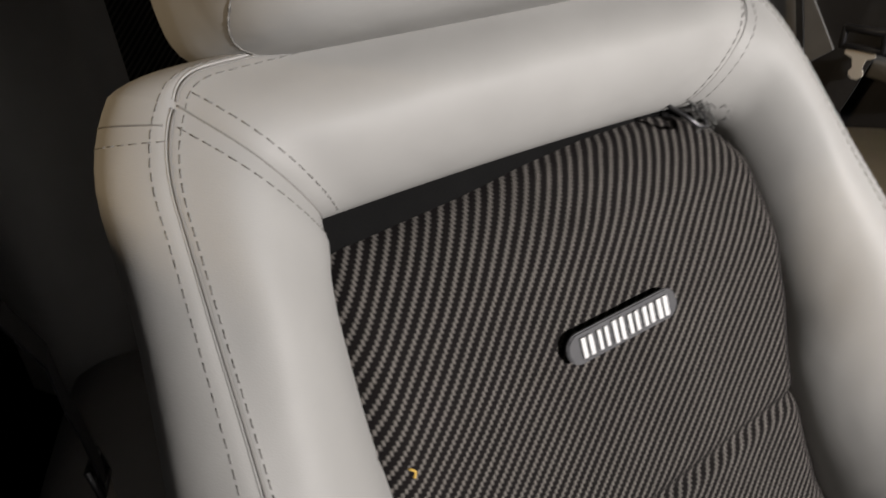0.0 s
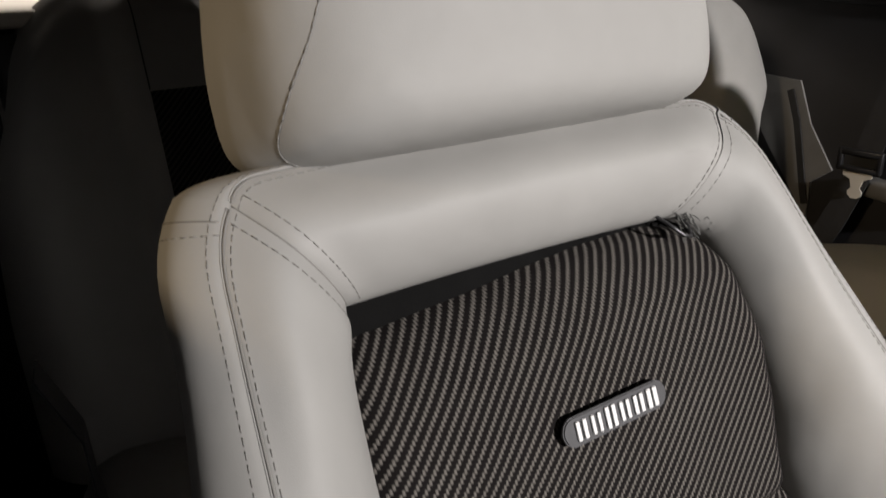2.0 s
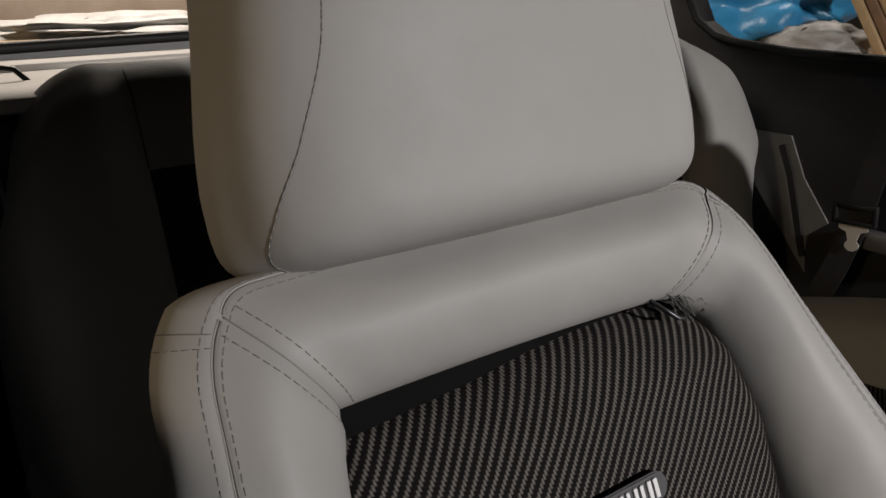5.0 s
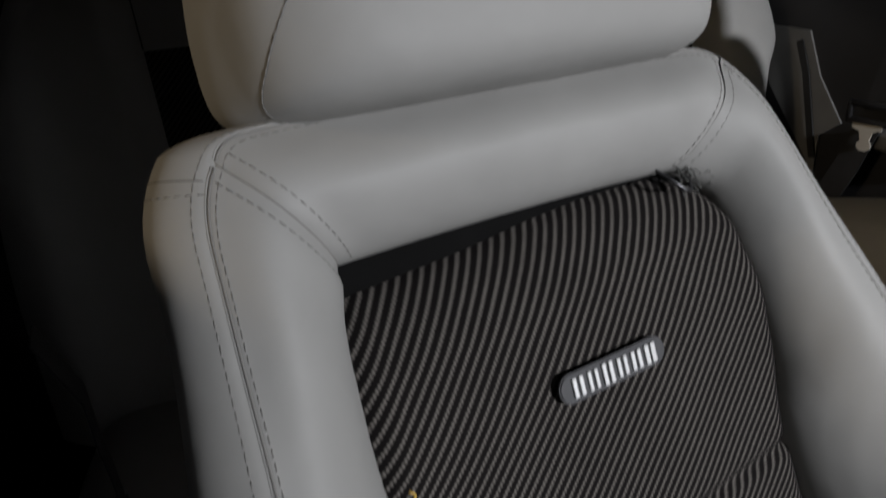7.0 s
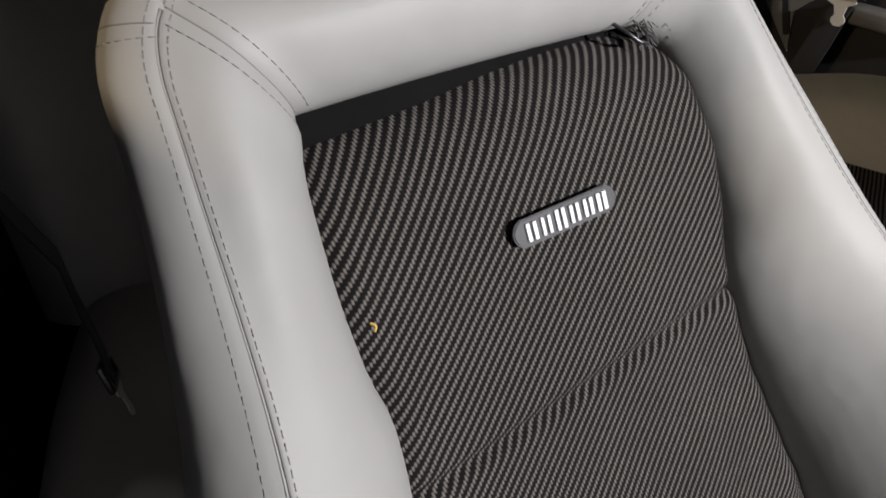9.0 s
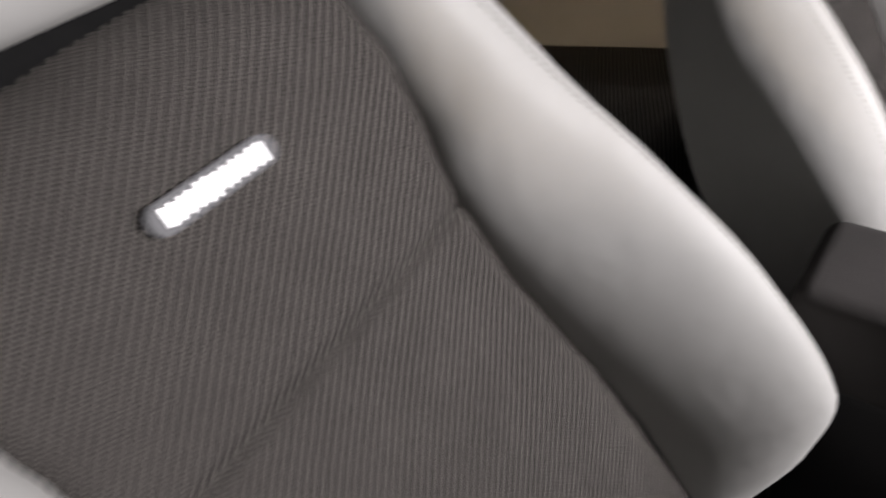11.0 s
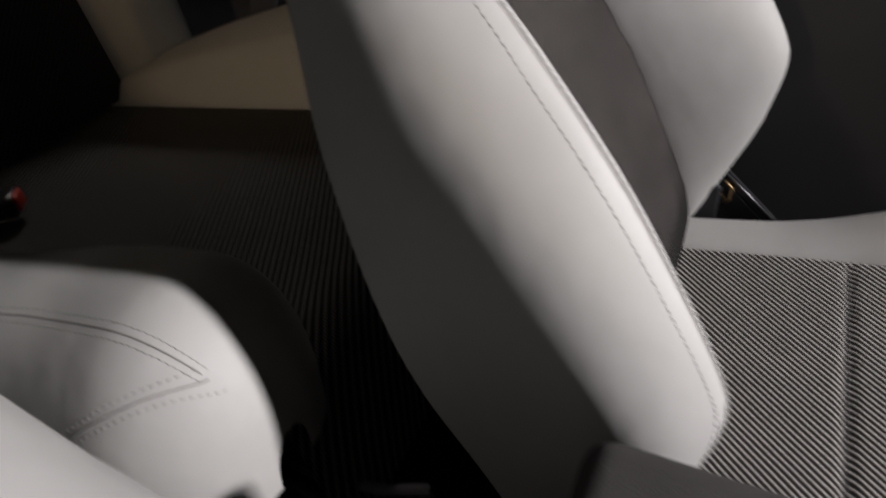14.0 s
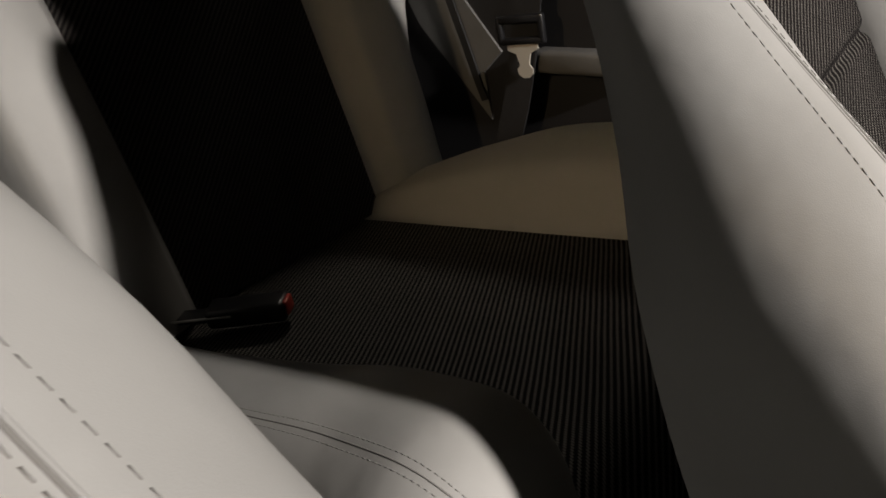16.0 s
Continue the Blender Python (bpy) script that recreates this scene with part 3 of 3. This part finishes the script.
    x0, x1 = sorted((0.05 * flip, 0.58 * flip))
    box(bm, x0, 0.13, 0.06, x1, 0.68, 0.30, 0.02)
    x2, x3 = sorted(((inside - 0.21) * flip, (inside - 0.012) * flip))
    box(bm, x2, 0.135, 0.05, x3, 0.30, 0.37, 0.03)
    part("cushion_base", bm, TRIM, seat, "", base)
    bm = bmesh.new()
    box(bm, x0, 0.0, -0.02, x1, 0.06, 0.56, 0.02)
    part("back_board", bm, TRIM, seat, "", back)
    return seat


rear_left = rear_seat("grey leather rear bucket seat with dark cord fabric, half shaded", -1, 0.25, 0.712, 0.068)
rear_left.matrix_basis = pose(1.04, 0, 0)
rear_right = rear_seat("grey leather rear bucket seat with dark cord fabric, in shade", 1, 0.33, 0.636, -0.045)
rear_right.matrix_basis = pose(-0.310, 0, 0)


# ---------------------------------------------------------------- console and car shell
def structure(name, bm, mat, label, category, smooth=False):
    ob = part(name, bm, mat, None, "", None, smooth)
    return tagged(ob, label, category, kind="structure")


console = thing("centre_console", "charcoal felt covered armrest box between the front seats", "armrest")
bm = bmesh.new()
box(bm, 0.312, -0.62, 0.40, 0.424, -0.178, 0.502, 0.016, 4)
part("armrest_lid", bm, FELT, console)
bm = bmesh.new()
box(bm, 0.322, -0.60, 0.06, 0.414, -0.20, 0.402, 0.012)
part("console_body", bm, TRIM, console)

bm = bmesh.new()
box(bm, -0.42, -1.4, -0.06, 1.17, 1.5, 0.0)
structure("floor", bm, CARPET, "black carpeted car floor", "floor")
bm = bmesh.new()
box(bm, 0.28, -1.3, 0.0, 0.455, 0.64, 0.10, 0.03)
box(bm, 0.325, 0.14, 0.05, 0.40, 0.66, 0.345, 0.01)
structure("trim_tunnel", bm, CARPET, "black carpeted centre tunnel", "tunnel")
# left flank: door, quarter panel below the side window
def slab(outline, x0, x1, bm=None):
    """A plate between x0 and x1 with an outline in y and z."""
    bm = bm or bmesh.new()
    lo, hi = [bm.verts.new((x0, y, z)) for y, z in outline], [bm.verts.new((x1, y, z)) for y, z in outline]
    bm.faces.new(lo), bm.faces.new(hi[::-1])
    for i in range(len(outline)):
        j = (i + 1) % len(outline)
        bm.faces.new((lo[i], hi[i], hi[j], lo[j]))
    return bm


structure("wall_left", slab([(-1.4, 0.0), (1.34, 0.0), (1.34, 1.20), (1.00, 1.20), (0.95, 1.00), (0.90, 0.912), (0.85, 0.882), (0.80, 0.870), (0.67, 0.858), (0.49, 0.854), (0.12, 0.850), (0.08, 1.20), (-0.03, 1.20), (-0.03, 0.846), (-1.4, 0.82)], 1.105, 1.16), TRIM, "black left side trim panel with window opening", "trim panel")
# the opening on this side is unseen, cut to shape the side light
structure("wall_right", slab([(0.17, 0.0), (1.34, 0.0), (1.34, 1.20), (0.70, 1.20), (0.63, 0.93), (0.56, 0.87), (0.20, 0.91), (0.17, 0.91)], -0.42, -0.37), TRIM, "black right rear side trim panel with window opening", "trim panel")
# unseen panel added to keep the side light off the lower seat flank
structure("wall_light_blocker", slab([(-1.4, 0.0), (0.17, 0.0), (0.17, 0.91), (-1.4, 0.88)], -0.42, -0.38), TRIM, "unseen black panel shading the nearer seat flank", "trim panel")
bm = tube([(1.10, y, z) for y, z in ((-0.02, 0.852), (0.12, 0.855), (0.49, 0.859), (0.67, 0.863), (0.80, 0.875), (0.85, 0.887), (0.90, 0.917), (0.95, 1.005), (1.0, 1.20))], 0.009, 8)
structure("trim_window_seal", bm, RUBBER, "black rubber seal of the left side window", "seal", True)
bm = bmesh.new()
box(bm, -0.37, 0.86, 0.25, 1.105, 0.89, 0.84, 0.01)
structure("trim_rear_bulkhead", bm, TRIM, "black bulkhead behind the rear seats", "bulkhead")
bm = bmesh.new()
box(bm, -0.37, 0.83, 0.868, 0.96, 1.20, 0.888, 0.008)
box(bm, -0.37, 1.20, 0.872, 0.96, 1.32, 0.900, 0.010)
structure("trim_parcel_shelf", bm, SHELF, "pale grey parcel shelf under the rear window", "shelf")
bm = bmesh.new()
box(bm, -0.42, 1.32, 0.0, 1.16, 1.37, 0.922, 0.01)
structure("wall_tailgate", bm, PANEL, "grey tailgate below the rear window", "tailgate")
structure("trim_rear_seal", tube([(x, 1.322, 0.922 + 0.006 * math.sin(x * 2)) for x in steps(-0.37, 1.10, 20)], 0.011, 8), RUBBER, "black rubber seal of the rear window", "seal", True)
# unseen roof; edges placed to cut lamp light, dark tone to cut fill
bm = bmesh.new()
box(bm, -0.42, -0.05, 1.205, 1.16, 1.29, 1.245, 0.02)
box(bm, -0.42, -0.22, 1.21, 1.16, -0.03, 1.24, 0.012)
structure("ceiling", bm, HEADLINER, "unseen dark grey car roof that cuts the lamp light", "roof")

# ---------------------------------------------------------------- garage
bm = bmesh.new()
box(bm, -5, -5, -0.40, 6, 4.2, -0.30)
structure("ground", bm, CONCRETE, "grey concrete garage floor", "floor")
bm = bmesh.new()
box(bm, -5, 3.6, -0.3, 6, 3.8, 3.0)
structure("wall_back", bm, PLASTER, "beige plastered garage wall", "wall")
bm = bmesh.new()
box(bm, -5, -5.0, -0.3, 6, -4.8, 3.0)
structure("wall_front", bm, PLASTER, "beige plastered garage wall", "wall")
bm = bmesh.new()
box(bm, -5.2, -5.0, -0.3, -5.0, 3.8, 3.0)
structure("wall_door_side", bm, PLASTER, "beige plastered garage wall", "wall")
bm = bmesh.new()
box(bm, 6.0, -5.0, -0.3, 6.2, 3.8, 3.0)
structure("wall_bench_side", bm, PLASTER, "beige plastered garage wall", "wall")
bm = bmesh.new()
box(bm, -5.2, -5.0, 3.0, 6.2, 3.8, 3.2)
structure("ceiling_garage", bm, PLASTER, "beige plastered garage ceiling", "ceiling")


# ---------------------------------------------------------------- belts and small parts
def strap(points, across, width, thick, bm=None):
    """A flat band along points, with the way across it."""
    bm = bm or bmesh.new()
    a = Vector(across).normalized()
    pts = [Vector(p) for p in points]
    rings = []
    for i, p in enumerate(pts):
        d = (pts[min(i + 1, len(pts) - 1)] - pts[max(i - 1, 0)]).normalized()
        n = d.cross(a).normalized()
        w = a - d * a.dot(d)
        w.normalize()
        rings.append([bm.verts.new(p + w * sx * width / 2 + n * sy * thick / 2) for sx, sy in ((-1, -1), (1, -1), (1, 1), (-1, 1))])
    for q, r in zip(rings, rings[1:]):
        for k in range(4):
            j = (k + 1) % 4
            bm.faces.new((q[k], q[j], r[j], r[k]))
    bm.faces.new(rings[0]), bm.faces.new(rings[-1][::-1])
    return bm


def plate(outline, thick, bm=None):
    """A flat plate in x and y with the given outline, from z = 0 to thick."""
    bm = bm or bmesh.new()
    lo, hi = [bm.verts.new((x, y, 0)) for x, y in outline], [bm.verts.new((x, y, thick)) for x, y in outline]
    bm.faces.new(lo[::-1]), bm.faces.new(hi)
    for i in range(len(outline)):
        j = (i + 1) % len(outline)
        bm.faces.new((lo[i], lo[j], hi[j], hi[i]))
    return bm


TONGUE = [(-0.026, 0.0), (0.026, 0.0), (0.026, -0.008), (0.012, -0.014), (0.008, -0.030), (0.013, -0.037), (0.012, -0.044), (0.005, -0.050), (-0.005, -0.050), (-0.012, -0.044), (-0.013, -0.037), (-0.008, -0.030), (-0.012, -0.014), (-0.026, -0.008)]


def belt(label, points, across, slide):
    """A hanging seat belt with its slide and steel tongue at the pose slide."""
    it = thing("seat_belt", label, "seat belt", "seat belts")
    part("webbing", strap(points, across, 0.047 * slide.to_scale().x, 0.0016), WEBBING, it, "black webbing", None, False)
    m = slide
    bm = bmesh.new()
    box(bm, -0.036, 0.0, -0.004, 0.036, 0.010, 0.006, 0.003)
    box(bm, -0.036, 0.030, -0.004, 0.036, 0.042, 0.006, 0.003)
    box(bm, -0.040, 0.0, -0.004, -0.030, 0.042, 0.006, 0.003)
    box(bm, 0.030, 0.0, -0.004, 0.040, 0.042, 0.006, 0.003)
    part("slide", bm, PLASTIC, it, "black plastic slide", m)
    part("tongue", plate(TONGUE, 0.0025), NICKEL, it, "bright steel tongue", m, False)
    return it


belt("black seat belt with steel tongue hanging by the side trim", [(1.085, 0.36, 1.06), (1.070, 0.435, 0.78), (1.066, 0.452, 0.66), (1.064, 0.459, 0.60), (1.064, 0.470, 0.545), (1.062, 0.486, 0.475), (1.060, 0.507, 0.41), (1.058, 0.52, 0.36)], (0, 1, 0.1), pose(1.058, 0.464, 0.566, 90, -4, -86))
belt("black seat belt with steel tongue hanging in the open doorway", [(-0.269, 0.27, 0.718), (-0.251, 0.27, 0.661), (-0.251, 0.27, 0.618), (-0.249, 0.27, 0.594), (-0.248, 0.27, 0.543), (-0.249, 0.27, 0.531)], (0.1, 1, 0), pose(-0.249, 0.268, 0.530, 78, 24, 80) @ Matrix.Scale(0.6, 4))

# grey vinyl pad and ledge on the left rear trim
structure("trim_side_pad", slab([(0.704, 0.582), (0.567, 0.426), (0.574, 0.507), (0.536, 0.541), (0.60, 0.62), (0.64, 0.70), (0.76, 0.70)], 1.100, 1.107), VINYL, "grey vinyl pad on the left rear side trim", "side pad")
bm = bmesh.new()
box(bm, 1.072, 0.26, 0.518, 1.107, 0.460, 0.553, 0.008)
structure("trim_side_ledge", bm, VINYL, "grey vinyl ledge on the left rear side trim", "ledge", True)
guide = thing("belt_guide_strap", "thin black strap across the grey side pad", "strap")
part("strap", strap([(1.096, 0.655, 0.68), (1.096, 0.628, 0.623), (1.096, 0.604, 0.55), (1.096, 0.585, 0.49), (1.097, 0.575, 0.46)], (0, 1, 0.4), 0.014, 0.003), RUBBER, guide, "", None, False)

# buckle lying on the left rear seat
buckle = thing("belt_buckle", "black belt buckle with red button on rear seat", "belt buckle", at=(0.492, 0.612, 0.366))
lay = pose(0, 0, 0, 3, 0, -145)
bm = bmesh.new()
box(bm, -0.018, 0.050, -0.012, 0.018, 0.150, 0.014, 0.006)
part("housing", bm, PLASTIC, buckle, "glossy black housing", lay)
bm = bmesh.new()
box(bm, -0.012, -0.03, -0.004, 0.012, 0.056, 0.004, 0.002)
part("stalk", bm, PLASTIC, buckle, "", lay)
bm = bmesh.new()
box(bm, -0.011, 0.138, -0.006, 0.011, 0.153, 0.012, 0.002)
part("button", bm, RED, buckle, "red release button", lay)
bm = bmesh.new()
box(bm, 0.0165, 0.000, 0.004, 0.0195, 0.085, 0.007, 0.001)
part("edge_strip", bm, STEEL, buckle, "bright steel edge", lay)

# recliner plate and spring at the outer foot of the farther backrest
cover = thing("recliner_cover", "dark metal recliner plate with brass spring beside seat", "recliner cover")
part("plate", slab([(-0.196, 0.318), (-0.206, 0.320), (-0.272, 0.262), (-0.26, 0.20), (-0.17, 0.20), (-0.17, 0.29)], 0.988, 0.994), PLASTIC, cover, "", None, False)
part("rim", tube([(0.986, -0.203, 0.319), (0.986, -0.270, 0.262)], 0.0018), GUNMETAL, cover, "bright edge")
part("rim", tube([(0.986, -0.194, 0.316), (0.986, -0.258, 0.258)], 0.0010), GUNMETAL, cover, "bright edge")
part("spring", tube([(0.982, -0.203 + 0.008 * math.cos(a), 0.281 + 0.008 * math.sin(a)) for a in steps(-1.2, 3.6, 14)] + [(0.981, -0.216, 0.284), (0.981, -0.216, 0.300), (0.981, -0.208, 0.308)], 0.0016), BRASS, cover, "brass spring hook")

# bent bar and panel low beside the rear seat
low = thing("seat_bracket", "dark grey bent metal bracket low beside the rear seat", "bracket")
part("bar", tube([(0.448, 0.176, 0.214), (0.452, 0.173, 0.230), (0.462, 0.160, 0.238), (0.468, 0.130, 0.239), (0.468, 0.097, 0.239), (0.465, 0.062, 0.239), (0.464, 0.030, 0.239), (0.467, -0.004, 0.239), (0.478, -0.028, 0.240), (0.494, -0.045, 0.241)], 0.0085, 12), PLASTIC, low, "glossy black rounded bar")
part("strip", strap([(0.478, 0.128, 0.240), (0.479, 0.085, 0.243), (0.479, 0.040, 0.245), (0.486, 0.000, 0.246), (0.500, -0.036, 0.247)], (1, 0, 0.3), 0.010, 0.003), PANEL, low, "thin dark strip")
part("plate", slab([(0.170, 0.222), (0.030, 0.234), (-0.028, 0.234), (-0.028, 0.10), (0.170, 0.10)], 0.448, 0.456), PANEL, low, "grey side plate", None, False)
bm = bmesh.new()
box(bm, 0.440, -0.028, 0.098, 0.464, 0.170, 0.106, 0.002)
part("foot", bm, PANEL, low)

# bent rod on the parcel shelf
rod = thing("parcel_shelf_rod", "bent black metal rod lying on the parcel shelf", "rod")
part("rod", tube([(-0.36, 1.05, 0.909), (-0.232, 1.05, 0.908), (-0.217, 1.05, 0.905), (-0.207, 1.05, 0.893), (-0.198, 1.05, 0.882)], 0.0042, 8), PLASTIC, rod)

# thread caught on the nearer seat's fabric
lint = thing("thread_fibre", "tiny yellow thread fibre caught on the seat fabric", "thread")
part("fibre", tube([(-0.1265, 0.0150, 0.7290), (-0.1245, 0.0140, 0.7275), (-0.1235, 0.0150, 0.7250), (-0.1250, 0.0135, 0.7235)], 0.0007, 5), YARN, lint)

# ---------------------------------------------------------------- workshop things seen through the windows
bench = thing("workbench", "brown timber workbench beside the car", "workbench", at=(0, 0, 0))
bm = bmesh.new()
box(bm, 1.50, 0.2, 0.735, 2.50, 2.4, 0.780, 0.006)
part("top", bm, TIMBER, bench)
for x, y in ((1.56, 0.26), (1.56, 2.34), (2.44, 0.26), (2.44, 2.34)):
    bm = bmesh.new()
    box(bm, x - 0.04, y - 0.04, -0.30, x + 0.04, y + 0.04, 0.736, 0.004)
    part("leg", bm, TIMBER, bench)


def lump(rx, ry, rz, rough, seed, n=48, m=30):
    """A crumpled, flat-based lump."""
    def fn(u, v):
        p = Vector((math.cos(v) * math.sin(u), math.sin(v) * math.sin(u), math.cos(u)))
        k = 1 + rough * noise.noise(p * 2.3 + Vector((seed, 0, 0))) + 0.5 * rough * abs(noise.noise(p * 6.1 + Vector((0, seed, 0))))
        return (p.x * rx * k, p.y * ry * k, max(p.z * rz * k, -rz * 0.55))
    return grid(fn, steps(0.01, math.pi - 0.01, m), [2 * math.pi * i / n for i in range(n)], None, True)


bag = thing("plastic_bag", "crumpled blue plastic bag on the workbench", "bag", at=(1.86, 1.32, 0.88))
part("bag", lump(0.20, 0.30, 0.18, 0.55, 3.0), BAG, bag)
motor = thing("engine_part", "grey aluminium engine casting on the workbench", "engine part", at=(1.77, 1.03, 0.817))
part("casting", lump(0.115, 0.145, 0.064, 0.24, 8.0), CASTING, motor)
facing = Vector((-0.74, -0.45, 0.50)).to_track_quat("Z", "Y").to_matrix().to_4x4()
mouth = Matrix.Translation((-0.075, -0.022, 0.030)) @ facing
part("port", tube([(0, 0, -0.05), (0, 0, -0.006), (0, 0, 0.0)], 0.033, 28), CASTING, motor, "", mouth)
bm = bmesh.new()
bmesh.ops.create_cone(bm, cap_ends=True, segments=24, radius1=0.023, radius2=0.023, depth=0.006)
part("bore", bm, RUBBER, motor, "dark open bore", mouth)
part("rib", tube([(-0.01, -0.10, 0.036), (0.0, -0.05, 0.058), (0.01, 0.01, 0.064), (0.01, 0.07, 0.056)], 0.008, 10), CASTING, motor)
for k, y in enumerate((0.806, 0.776, 0.748)):
    plank = thing("timber_batten", "pale timber batten leaning on the workbench", "batten", "battens", at=(1.745 + 0.012 * k, y, 0.780))
    bm = bmesh.new()
    box(bm, -0.02, -0.011, 0.006, 0.02, 0.011, 0.9, 0.002)
    part("batten", bm, TIMBER if k == 1 else PINE, plank, "", pose(0, 0, 0, -33, 0, 0))

rack = thing("timber_rack", "brown timber storage rack behind the car", "rack")
for k in range(5):
    bm = bmesh.new()
    box(bm, -2.2, 2.40, 0.52 + 0.17 * k, 2.6, 2.44, 0.682 + 0.17 * k, 0.004)
    part("board", bm, BOARD, rack)
for x in (-2.0, 0.9, 2.4):
    bm = bmesh.new()
    box(bm, x - 0.04, 2.44, -0.3, x + 0.04, 2.52, 1.4, 0.004)
    part("post", bm, TIMBER, rack)
bm = bmesh.new()
box(bm, -2.2, 2.16, 0.865, 2.6, 2.42, 0.890, 0.004)
part("ledge", bm, PINE, rack)
film = thing("plastic_sheet", "crumpled white plastic sheet on the rack", "plastic sheet", at=(0.10, 2.26, 0.905))
part("sheet", lump(0.42, 0.08, 0.034, 0.8, 5.0), FILM, film)


# small steel hook and grey foam tuft in the upper corner of the nearer seat's gap
hook = thing("wire_hook", "small bent steel wire hook above the seat fabric", "hook")
tilt = pose(0, CREASE[0], CREASE[1], -RECLINE, 0, 0)
part("wire", tube([(0.100, 0.030, 0.610), (0.104, 0.016, 0.598), (0.110, 0.012, 0.590), (0.118, 0.014, 0.588), (0.124, 0.020, 0.594), (0.122, 0.030, 0.606)], 0.0013, 8), GUNMETAL, hook, "", tilt)
tuft = tagged(new("foam_tuft"), "frayed grey foam tuft at the corner of seat gap", "foam tuft", kind="")
rnd = random.Random(4)
bm = bmesh.new()
for k in range(34):
    x, h = rnd.uniform(0.118, 0.142), rnd.uniform(0.592, 0.606)
    a, b, c = rnd.uniform(-0.0035, 0.0035), rnd.uniform(-0.004, 0.001), rnd.uniform(-0.004, 0.001)
    tube([(x, 0.026, h), (x + a * 0.5, 0.021 + b * 0.4, h + c * 0.4 - 0.002), (x + a, 0.019 + b, h + c - 0.006)], 0.00035, 4, bm)
part("foam", bm, FOAM, tuft, "", tilt)
